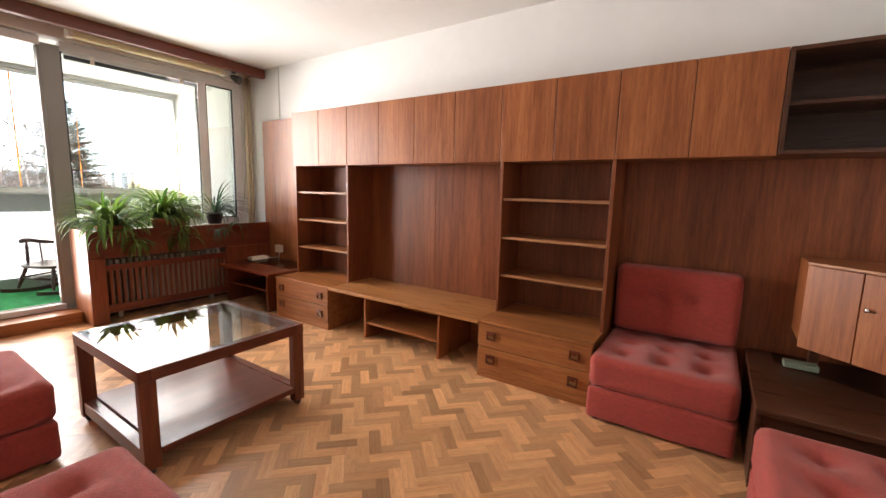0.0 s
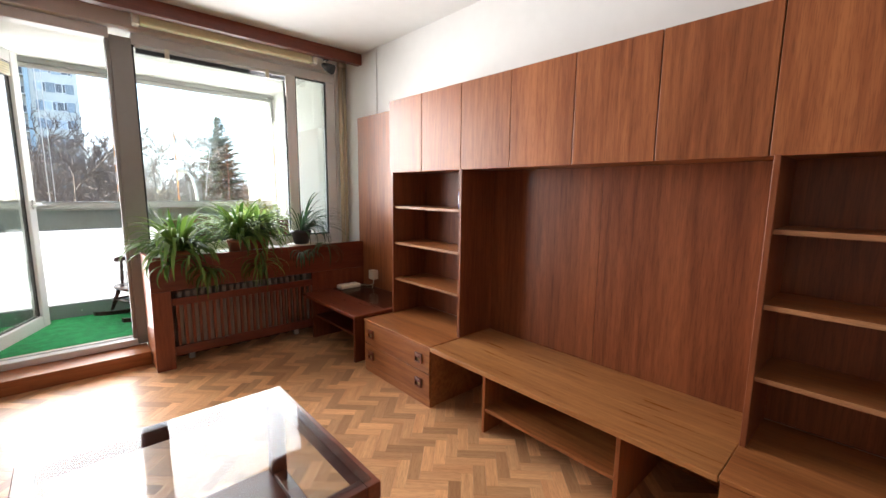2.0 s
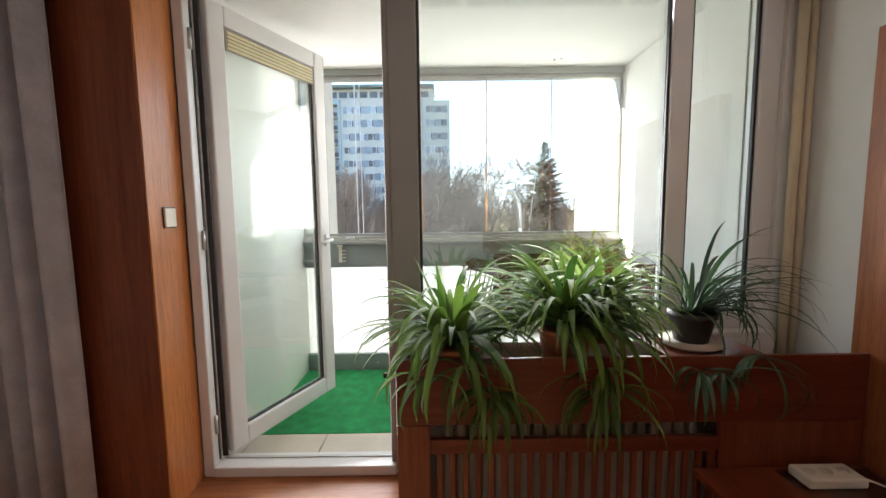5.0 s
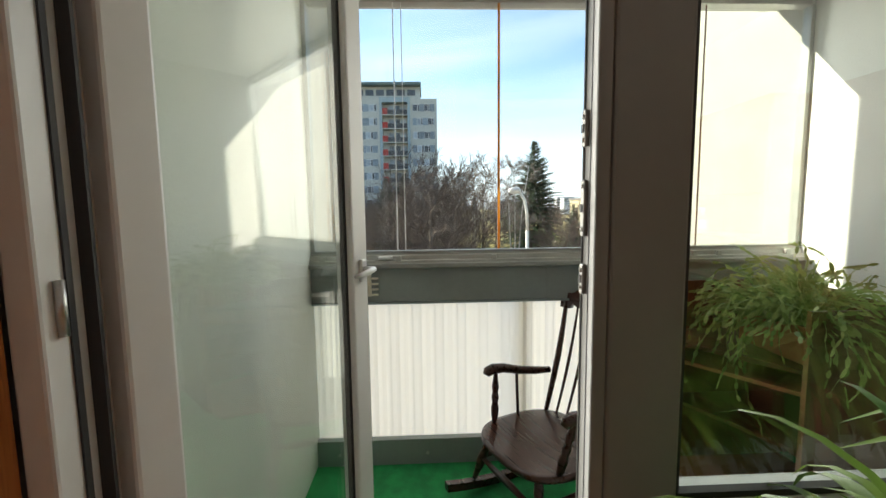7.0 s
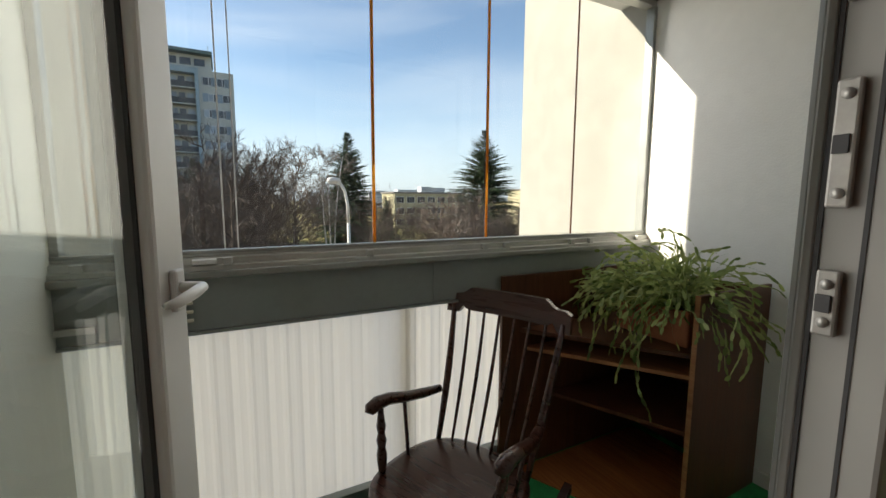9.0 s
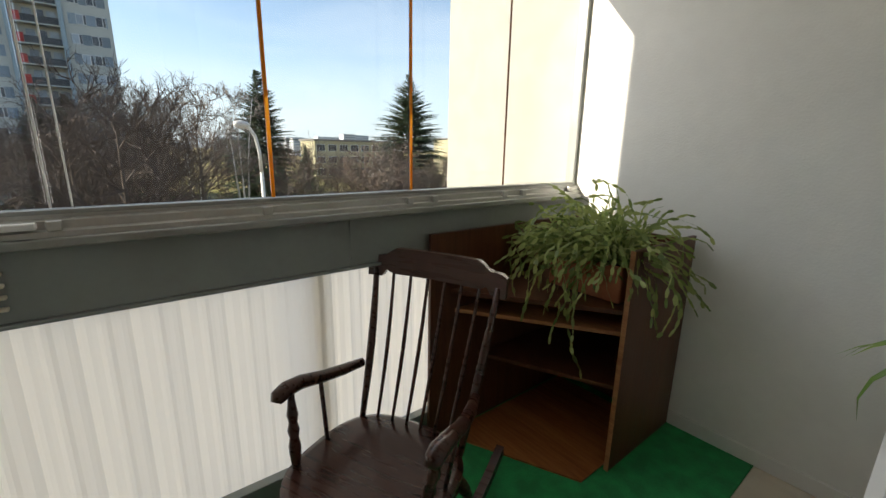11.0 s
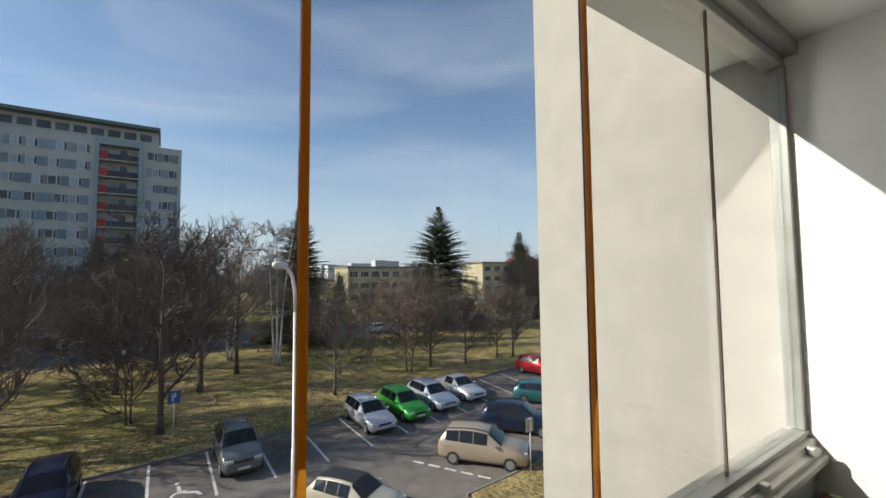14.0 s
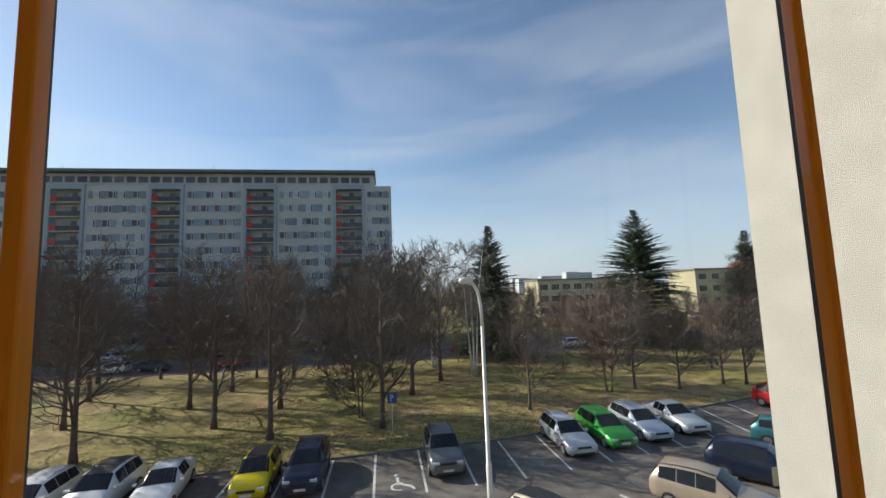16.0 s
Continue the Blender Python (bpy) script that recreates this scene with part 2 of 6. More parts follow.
def leaf_material(name, colour, colour2, rough=0.4, through=0.35):
    m = bpy.data.materials.new(name)
    m.use_nodes = True
    n, l = m.node_tree.nodes, m.node_tree.links
    p, out = n["Principled BSDF"], n["Material Output"]
    geo, ramp, mx, tl = n.new("ShaderNodeNewGeometry"), n.new("ShaderNodeValToRGB"), n.new("ShaderNodeMixShader"), n.new("ShaderNodeBsdfTranslucent")
    ramp.color_ramp.elements[0].color, ramp.color_ramp.elements[1].color = (*colour, 1), (*colour2, 1)
    l.new(geo.outputs["Random Per Island"], ramp.inputs[0])
    l.new(ramp.outputs[0], p.inputs["Base Color"]), l.new(ramp.outputs[0], tl.inputs[0])
    p.inputs["Roughness"].default_value = rough
    mx.inputs[0].default_value = through
    l.new(p.outputs[0], mx.inputs[1]), l.new(tl.outputs[0], mx.inputs[2]), l.new(mx.outputs[0], out.inputs[0])
    return m


# ---- materials ----
VENEER = wood("veneer_upright", (0.175, 0.048, 0.016), (0.385, 0.135, 0.048), "z", 0.36, 0.05)
VENEER_X = wood("veneer_lying", (0.20, 0.062, 0.018), (0.42, 0.165, 0.056), "x", 0.34, 0.06)
# darker copy of the veneer, with the recesses' shade in its colour
VENEER_SHADED = wood("veneer_shaded", (0.125, 0.032, 0.012), (0.275, 0.085, 0.031), "z", 0.36, 0.05)
VENEER_Y = wood("veneer_deep", (0.185, 0.055, 0.017), (0.40, 0.145, 0.05), "y", 0.34, 0.06)
MAHOGANY = wood("red_stained_wood", (0.10, 0.020, 0.009), (0.20, 0.050, 0.022), "x", 0.3, 0.06, coat=0.3)
MAHOGANY_Z = wood("red_stained_wood_upright", (0.11, 0.024, 0.010), (0.22, 0.060, 0.026), "z", 0.32, 0.06, coat=0.2)
MAHOGANY_Y = wood("red_stained_wood_deep", (0.095, 0.019, 0.009), (0.175, 0.043, 0.02), "y", 0.32, 0.06, coat=0.2)
DARK_DESK = wood("dark_stained_wood", (0.045, 0.016, 0.009), (0.10, 0.04, 0.02), "x", 0.3, 0.05)
CHAIR_WOOD = wood("dark_lacquered_wood", (0.028, 0.009, 0.006), (0.065, 0.020, 0.012), "x", 0.28, 0.05, coat=0.4)
EDGE = wood("veneer_edge", (0.24, 0.10, 0.045), (0.42, 0.20, 0.09), "x", 0.4, 0.05)
OAK = wood("oak_parquet", (0.49, 0.235, 0.105), (0.66, 0.37, 0.18), "x", 0.36, 0.36, 0.7, 0.55, coat=0.06)
OAK_JOINED = wood("oak_parquet_far", (0.49, 0.235, 0.105), (0.66, 0.37, 0.18), "x", 0.36, 0.36, 0.7, 0.55, True, coat=0.06)
GAP = material("parquet_joint", (0.20, 0.088, 0.038), 0.7)
WALL = material("white_wall_paint", (0.76, 0.755, 0.735), 0.75, vary=0.04, scale=1.5, bump=0.05, bump_scale=120)
CEILING = material("white_ceiling_paint", (0.77, 0.765, 0.745), 0.8, vary=0.04, scale=1.2, bump=0.04, bump_scale=90)
STUCCO = material("cream_roughcast", (0.47, 0.455, 0.41), 0.9, vary=0.08, scale=9, bump=0.55, bump_scale=340)
BALCONY_PAINT = material("balcony_white_paint", (0.76, 0.755, 0.72), 0.8, vary=0.05, scale=2.0, bump=0.15, bump_scale=110)
PVC = material("white_window_plastic", (0.72, 0.72, 0.71), 0.32, vary=0.03, scale=3)
# white frame plastic darkened: its backlit shade is put into the colour
FRAME_SHADED = material("shaded_frame_plastic", (0.28, 0.275, 0.26), 0.4, vary=0.06, scale=3)
ZINC = material("dull_zinc_plate", (0.34, 0.33, 0.31), 0.42, 0.5, vary=0.12, scale=25)
# lighter orange veneer: daylight falling on the reveal is put into the colour
REVEAL_LIT = wood("lit_reveal_veneer", (0.40, 0.13, 0.035), (0.60, 0.23, 0.07), "z", 0.34, 0.05)
GASKET = material("black_rubber_gasket", (0.03, 0.03, 0.032), 0.6)
GREY_STEEL = material("grey_painted_steel", (0.27, 0.30, 0.29), 0.45, vary=0.08, scale=5, bump=0.03)
ALU = material("weathered_aluminium", (0.52, 0.52, 0.49), 0.42, 0.55, vary=0.12, scale=9)
ALU_DARK = material("grey_track_metal", (0.33, 0.34, 0.32), 0.45, 0.4, vary=0.1, scale=9)
STEEL = material("brushed_steel", (0.55, 0.55, 0.54), 0.3, 0.9, vary=0.08, scale=20)
BRASS = material("dark_brass", (0.30, 0.20, 0.10), 0.4, 0.8, vary=0.15, scale=30)
RUST = material("brown_seal", (0.26, 0.10, 0.045), 0.5, vary=0.2, scale=14)
CARPET = material("green_outdoor_carpet", (0.022, 0.33, 0.10), 0.95, vary=0.25, scale=14, bump=0.8, bump_scale=260)
TILE = material("cream_threshold_tile", (0.62, 0.56, 0.46), 0.5, vary=0.08, scale=5)
RED_FABRIC = material("rust_red_chenille", (0.38, 0.050, 0.034), 0.92, vary=0.16, scale=55, bump=0.6, bump_scale=230, stretch=(0.8, 1.2, 1.2), sheen=0.2)
CURTAIN = material("grey_curtain_cloth", (0.42, 0.42, 0.45), 0.9, vary=0.14, scale=10, bump=0.3, bump_scale=260)
CREAM_PLASTIC = material("cream_plastic", (0.70, 0.66, 0.54), 0.4, vary=0.05, scale=6)
TUBE_COVER = material("yellowed_lamp_cover", (0.72, 0.66, 0.40), 0.25, vary=0.06, scale=4)
BEIGE = material("beige_painted_pipe", (0.60, 0.50, 0.34), 0.5, vary=0.08, scale=5)
RADIATOR = material("radiator_enamel", (0.40, 0.36, 0.30), 0.4, vary=0.06, scale=5)
TERRACOTTA = material("terracotta", (0.36, 0.13, 0.065), 0.8, vary=0.15, scale=12, bump=0.2)
POT_DARK = material("dark_plastic_pot", (0.03, 0.025, 0.028), 0.45, vary=0.1, scale=8)
SOIL = material("potting_soil", (0.05, 0.032, 0.02), 0.95, vary=0.4, scale=40, bump=0.8)
GLASS = pane_glass("window_glass", (0.95, 0.985, 0.965), 2.05)
CLEAR_GLASS = pane_glass("thin_clear_glazing", (0.98, 0.99, 0.985), 1.38, 0.9)
TABLE_GLASS = pane_glass("table_glass", (0.86, 0.90, 0.92), 1.5, 0.5)
ORANGE = leaf_material("amber_rubber_seal", (0.78, 0.34, 0.02), (0.86, 0.43, 0.05), 0.35, 0.66)
LEAF = leaf_material("spider_plant_leaf", (0.030, 0.080, 0.012), (0.13, 0.215, 0.035), 0.5, 0.42)
LEAF_DARK = leaf_material("dracaena_leaf", (0.012, 0.038, 0.016), (0.045, 0.10, 0.038), 0.45, 0.25)
CACTUS = leaf_material("leaf_cactus", (0.11, 0.17, 0.04), (0.38, 0.43, 0.15), 0.45, 0.45)
DESK_WOOD = wood("brown_laminate", (0.062, 0.022, 0.010), (0.12, 0.045, 0.022), "z", 0.35, 0.05)
BLUE_PLASTIC = material("blue_spray_bottle", (0.05, 0.055, 0.22), 0.3)
CHROME = material("chrome", (0.75, 0.75, 0.75), 0.15, 1.0)


def corrugated_sheet():
    m = material("white_translucent_sheet", (0.80, 0.78, 0.72), 0.6, vary=0.06, scale=5, stretch=(1, 1, 0.15))
    n, l = m.node_tree.nodes, m.node_tree.links
    p, out, tl, mx = n["Principled BSDF"], n["Material Output"], n.new("ShaderNodeBsdfTranslucent"), n.new("ShaderNodeMixShader")
    tl.inputs[0].default_value, mx.inputs[0].default_value = (1.0, 0.93, 0.80, 1), 0.94
    l.new(p.outputs[0], mx.inputs[1]), l.new(tl.outputs[0], mx.inputs[2]), l.new(mx.outputs[0], out.inputs[0])
    return m


SHEET = corrugated_sheet()

# ---- the room's shell ----
XW, XE, YS, YN, H = -4.60, 1.45, -0.75, 3.23, 2.60
structure("floor", box(XW, XE, YS, YN, -0.25, -0.012), GAP, "dark joints under a herringbone oak floor", "floor")
structure("ceiling", box(XW - 0.2, XE + 0.2, YS - 0.2, YN + 0.2, H, H + 0.2), CEILING, "white painted room ceiling", "ceiling")
structure("wall_north", box(XW, XE, YN, YN + 0.2, -0.25, H), WALL, "white painted wall behind the wall cabinets")
structure("wall_east", box(XE, XE + 0.2, YS, YN, -0.25, H), WALL, "white painted wall at the room's far end")
structure("wall_south", box(XW, XE, YS - 0.2, YS, -0.25, H), WALL, "white painted side wall of the room")
structure("wall_west", box(XW - 0.1, XW + 0.10, YS - 0.2, 0.37, -0.25, H), WALL, "white window wall beside the balcony door")
structure("wall_west_sill", box(XW - 0.1, XW + 0.06, 1.44, 3.13, -0.25, 0.80), WALL, "white wall under the window")
structure("wall_west_head", box(XW - 0.1, XW + 0.06, 0.37, 3.13, 2.47, H), WALL, "white wall over the window")
structure("wall_west_corner", box(XW - 0.1, XW + 0.02, 3.131, YN + 0.2, -0.25, H), WALL, "white window reveal in the corner")
structure("trim", box(-3.986, -3.974, YN - 0.012, YN - 0.002, 2.0, H - 0.002, 0.003), WALL, "thin white cable duct up the wall", "cable duct")
structure("ceiling_joint", box(-4.2, XE, 1.196, 1.204, H - 0.004, H - 0.001), CEILING, "fine joint between ceiling panels", "ceiling joint")

# step and wooden lining at the balcony door
structure("trim_step", box(-4.60, -4.36, 0.42, 1.425, -0.02, 0.10, 0.004), VENEER_Y, "brown wooden step under the balcony door", "door step")
structure("trim_pilaster", box(-4.50, -4.34, 0.02, 0.43, -0.02, 2.47, 0.004), MAHOGANY_Z, "dark red wooden panel beside the balcony door", "wood panel")
structure("trim_reveal", box(-4.575, -4.345, 0.4305, 0.437, 0.10, 2.46), REVEAL_LIT, "veneer lining of the door reveal, daylight put into its orange-brown", "wood lining")
structure("trim_cornice", box(-4.30, -4.23, YS, YN - 0.003, 2.50, H - 0.002, 0.005), MAHOGANY_Y, "dark red wooden pelmet along the ceiling", "pelmet")
structure("trim_cornice_top", box(-4.56, -4.302, YS, YN - 0.003, 2.575, H - 0.004), MAHOGANY_Y, "wooden top board of the pelmet", "pelmet")

# ---- window and door frame ----
window = tagged(thing("window_1", XW, 2.3, 0.82, "large window with white plastic frame and narrow side pane", "window", "", "structure"))
part("window_frame", box(-4.68, -4.60, 1.37, 1.50, 0.10, 2.42, 0.006), FRAME_SHADED, window, "wide plastic post with backlit shade in its grey")
part("window_frame", box(-4.68, -4.60, 1.50, 3.13, 2.38, 2.46, 0.006), PVC, window)
part("window_frame", box(-4.68, -4.60, 1.50, 3.13, 0.80, 0.88, 0.006), PVC, window)
part("window_frame", box(-4.68, -4.60, 2.64, 2.73, 0.88, 2.38, 0.006), PVC, window)
part("window_frame", box(-4.68, -4.60, 3.04, 3.13, 0.88, 2.38, 0.006), PVC, window)
for y0, y1 in ((1.50, 2.64), (2.73, 3.04)):
    g = part("pane", box(-4.652, -4.636, y0, y1, 0.88, 2.38), GLASS, window)
    g.visible_shadow = False
    for a, b, c, d in ((y0, y0 + 0.012, 0.88, 2.38), (y1 - 0.012, y1, 0.88, 2.38), (y0, y1, 2.368, 2.38), (y0, y1, 0.88, 0.892)):
        part("gasket", box(-4.634, -4.615, a, b, c, d), GASKET, window)
part("window_sill", box(-4.60, -4.40, 1.44, 2.45, 0.79, 0.815, 0.004), PVC, window, "white window board behind the plants")

doorway = thing("door_frame", XW, 0.95, 0.10, "white plastic frame of the open balcony door", "door frame", "", "structure")
part("jamb", box(-4.70, -4.58, 0.4375, 0.488, 0.10, 2.46, 0.006), PVC, doorway)
# black strips paint the shade of the open hinge gap
part("seal", box(-4.668, -4.660, 0.4885, 0.512, 0.16, 2.385), GASKET, doorway, "black strip for the shaded hinge gap")
part("seal", box(-4.640, -4.628, 0.4883, 0.4925, 0.16, 2.385), GASKET, doorway)
part("jamb", box(-4.664, -4.6555, 1.345, 1.3698, 0.10, 2.39, 0.002), FRAME_SHADED, doorway)
part("jamb", box(-4.655, -4.602, 1.345, 1.3695, 0.15, 2.39, 0.004), FRAME_SHADED, doorway)
part("groove", box(-4.6275, -4.6245, 1.3442, 1.3448, 0.151, 2.389), GASKET, doorway, "dark joint in the frame")
part("groove", box(-4.6545, -4.6515, 1.3435, 1.3448, 0.151, 2.389), GASKET, doorway)
for z in (0.75, 1.52, 2.05):
    part("screw", smooth(tube([(-4.638, 1.3449, z), (-4.638, 1.343, z)], 0.005, 10)), STEEL, doorway, "cross-head screw")
part("head", box(-4.70, -4.58, 0.4885, 1.3695, 2.39, 2.46, 0.006), PVC, doorway)
part("threshold", box(-4.70, -4.575, 0.4885, 1.3695, 0.10, 0.15, 0.006), PVC, doorway)
part("track", box(-4.665, -4.650, 0.506, 1.344, 0.15, 0.156), ALU, doorway, "worn aluminium threshold strip")
for z in (0.35, 1.25, 2.15):
    part("hinge", smooth(tube([(-4.612, 0.494, z - 0.045), (-4.612, 0.494, z + 0.045)], 0.008, 10)), STEEL, doorway, "small steel hinge")
for z0, z1 in ((1.35, 1.445), (1.25, 1.302), (1.50, 1.56), (0.62, 0.69)):
    plate = part("strike_plate", box(-4.650, -4.635, 1.338, 1.345, z0, z1, 0.002), ZINC, doorway, "dull steel strike plate with cross-head screws")
    for z in (z0 + 0.011, z1 - 0.011):
        part("screw", smooth(tube([(-4.6425, 1.3385, z), (-4.6425, 1.3365, z)], 0.0042, 10)), ZINC, plate)
    part("latch_hole", box(-4.6485, -4.6385, 1.3362, 1.3378, (z0 + z1) / 2 - 0.007, (z0 + z1) / 2 + 0.007, 0.0006), GASKET, plate)

# the leaf stands open, out over the balcony
leaf = thing("door_1", -4.70, 0.500, 0.16, "open white plastic balcony door with a glass pane", "door", "", "structure")
leaf.rotation_euler = (0, 0, math.atan2(0.325, -0.77))


def leaf_part(name, bm, mat, label="", parent=None):
    bmesh.ops.translate(bm, verts=bm.verts, vec=leaf.location)
    return part(name, bm, mat, parent or leaf, label)


DW, DH = 0.83, 2.205
leaf_part("stile", box(0, 0.095, -0.035, 0.035, 0, DH, 0.008), PVC)
leaf_part("stile", box(DW - 0.095, DW, -0.035, 0.035, 0, DH, 0.008), PVC)
leaf_part("rail", box(0.095, DW - 0.095, -0.035, 0.035, 0, 0.10, 0.008), PVC)
leaf_part("rail", box(0.095, DW - 0.095, -0.035, 0.035, DH - 0.095, DH, 0.008), PVC)
pane = leaf_part("pane", box(0.095, DW - 0.095, -0.009, 0.009, 0.10, DH - 0.095), GLASS)
pane.visible_shadow = False
for a, b, c, d in ((0.095, 0.100, 0.10, DH - 0.095), (DW - 0.100, DW - 0.095, 0.10, DH - 0.095), (0.100, DW - 0.100, 0.10, 0.105), (0.100, DW - 0.100, DH - 0.100, DH - 0.095)):
    leaf_part("gasket", box(a, b, -0.0125, 0.0125, c, d), GASKET)
leaf_part("seal", box(DW + 0.0005, DW + 0.007, -0.028, -0.008, 0.01, DH - 0.01), GASKET, "black door seal")
leaf_part("seal", box(0.005, DW, 0.0355, 0.040, DH - 0.02, DH - 0.012), GASKET)
leaf_part("lock_strip", box(DW + 0.0005, DW + 0.004, 0.002, 0.02, 0.1, DH - 0.1), ALU, "aluminium lock strip")
rose = leaf_part("handle_rose", box(DW - 0.062, DW - 0.030, -0.050, -0.0355, 0.985, 1.065, 0.005), PVC)
leaf_part("handle", smooth(add(tube([(DW - 0.046, -0.05, 1.03), (DW - 0.046, -0.085, 1.03)], 0.011, 12),
                               tube([(DW - 0.040, -0.085, 1.03), (DW - 0.08, -0.088, 1.026), (DW - 0.12, -0.084, 1.02), (DW - 0.145, -0.074, 1.018)], [0.010, 0.011, 0.010, 0.006], 12))),
          PVC, "white lever handle", rose)
blind = leaf_part("blind_cassette", box(0.10, DW - 0.10, -0.03, -0.012, DH - 0.20, DH - 0.10, 0.005), material("grey_brown_blind", (0.33, 0.29, 0.23), 0.5, vary=0.1, scale=8), "raised grey-brown blind under the top rail")
for k in range(5):
    leaf_part("slat", box(0.112, DW - 0.112, -0.034, -0.031, DH - 0.196 + k * 0.018, DH - 0.184 + k * 0.018), TUBE_COVER, "", blind)
blind2 = thing("window_blind", -4.59, 2.07, 2.30, "raised dark slatted blind at the top of the window", "blind")
part("head_rail", box(-4.598, -4.57, 1.515, 2.63, 2.352, 2.378, 0.003), ALU, blind2)
for k in range(6):
    part("slat", box(-4.60, -4.572, 1.52, 2.625, 2.318 + k * 0.0055, 2.3205 + k * 0.0055), GASKET, blind2)
for y in (1.7, 2.45):
    part("bracket", box(-4.60, -4.566, y, y + 0.03, 2.312, 2.384, 0.002), CREAM_PLASTIC, blind2)
switch = thing("wall_switch", -4.47, 0.441, 1.36, "small cream push switch on the door reveal", "switch")
part("cover", box(-4.50, -4.43, 0.437, 0.448, 1.32, 1.40, 0.003), CREAM_PLASTIC, switch)
part("rim", box(-4.505, -4.425, 0.437, 0.441, 1.315, 1.405, 0.002), GASKET, switch)
for y, r in ((3.160, 0.020), (3.205, 0.016)):
    pipe = thing("heating_pipe", -4.535, y, 0, "beige painted heating pipe up to the ceiling", "pipe", "heating pipes")
    part("pipe", tube([(-4.535, y, 0.0), (-4.535, y, H - 0.03)], r, 12), BEIGE, pipe)
    part("collar", tube([(-4.535, y, 2.53), (-4.535, y, 2.572)], r + 0.008, 12), BEIGE, pipe)
lamp = thing("tube_lamp", -4.37, 2.15, 2.53, "yellowed fluorescent tube lamp under the pelmet, switched off", "lamp")
part("body", box(-4.42, -4.33, 1.49, 2.83, 2.525, 2.57, 0.004), CREAM_PLASTIC, lamp)
part("diffuser", box(-4.41, -4.34, 1.53, 2.79, 2.455, 2.526, 0.018), TUBE_COVER, lamp, "yellowed clear plastic cover")
part("end_cap", box(-4.418, -4.332, 1.49, 1.53, 2.45, 2.525, 0.006), CREAM_PLASTIC, lamp)
part("end_cap", box(-4.418, -4.332, 2.79, 2.83, 2.45, 2.525, 0.006), CREAM_PLASTIC, lamp)
spot = thing("clip_spotlight", -4.36, 2.93, 2.45, "small black spotlight clamped to the pelmet", "lamp")
part("clamp", box(-4.37, -4.33, 2.90, 2.94, 2.50, 2.57, 0.004), GASKET, spot)
part("arm", tube([(-4.35, 2.92, 2.52), (-4.345, 2.93, 2.46)], 0.007, 8), CHROME, spot)
part("shade", tube([(-4.38, 2.90, 2.47), (-4.35, 2.925, 2.45), (-4.30, 2.96, 2.42)], [0.018, 0.036, 0.045], 14), GASKET, spot, "black metal cone shade")

# ---- wall units ----
YF, YB, YD = 2.85, 3.16, 2.60          # fronts of the upper doors, back panels, fronts of the drawers
ZT, ZU, ZL = 1.967, 1.465, 0.395        # top and underside of the upper row, top of the low units
panel = thing("wall_panel", -3.73, 3.2, 0.4, "tall reddish veneer panel on the wall", "wall panel")
part("board", box(-4.22, -3.245, 3.16, YN - 0.002, 0.0, 2.005, 0.003), VENEER, panel)
for i in range(5):
    x0 = -3.245 + i * 0.752
    unit = thing("upper_cabinet", x0 + 0.376, 3.0, ZU, "brown veneer wall cabinet with two plain doors", "cabinet", "upper row of wall cabinets")
    part("body", box(x0, x0 + 0.752, YF + 0.021, YN - 0.002, ZU, ZT, 0.002), VENEER_X, unit)
    for k in (0, 1):
        part("door", box(x0 + 0.002 + k * 0.376, x0 + 0.374 + k * 0.376, YF, YF + 0.019, ZU - 0.006, ZT + 0.002, 0.0025), VENEER, unit)
for x0, x1 in ((0.517, 1.262),):
    rack = thing("open_wall_shelf", 0.9, 3.0, ZU, "open dark brown wall shelf with one board", "shelf")
    part("side", box(x0, x0 + 0.02, YF - 0.002, YN - 0.002, ZU, ZT, 0.002), DARK_DESK, rack)
    part("side", box(x1 - 0.02, x1, YF - 0.002, YN - 0.002, ZU, ZT, 0.002), DARK_DESK, rack)
    part("top", box(x0 + 0.02, x1 - 0.02, YF, YN - 0.002, ZT - 0.02, ZT, 0.002), DARK_DESK, rack)
    part("bottom", box(x0 + 0.02, x1 - 0.02, YF, YN - 0.002, ZU, ZU + 0.02, 0.002), DARK_DESK, rack)
    part("back", box(x0 + 0.02, x1 - 0.02, YN - 0.02, YN - 0.004, ZU + 0.02, ZT - 0.02), DARK_DESK, rack)
    part("board", box(x0 + 0.02, x1 - 0.02, YF + 0.03, YN - 0.02, 1.70, 1.718, 0.002), DARK_DESK, rack)


def shelf_column(x0, x1, boards):
    unit = thing("bookcase", (x0 + x1) / 2, 3.0, ZL, "open empty veneer bookcase with three shelves", "bookcase", "bookcases in the wall unit")
    part("side", box(x0, x0 + 0.02, YF - 0.002, YB, ZL, ZU - 0.001, 0.002), VENEER_SHADED, unit)
    part("side", box(x1 - 0.022, x1, YF - 0.002, YB, ZL, ZU - 0.001, 0.002), VENEER_SHADED, unit)
    part("back", box(x0, x1, YB, YN - 0.003, ZL, ZU - 0.001), VENEER_SHADED, unit)
    for z in boards:
        shelf = part("shelf", box(x0 + 0.02, x1 - 0.022, YF + 0.022, YB, z - 0.016, z, 0.001), VENEER_X, unit)
        part("edge_strip", box(x0 + 0.02, x1 - 0.022, YF + 0.016, YF + 0.0215, z - 0.017, z + 0.001), EDGE, shelf, "light wooden edge strip")
    return unit


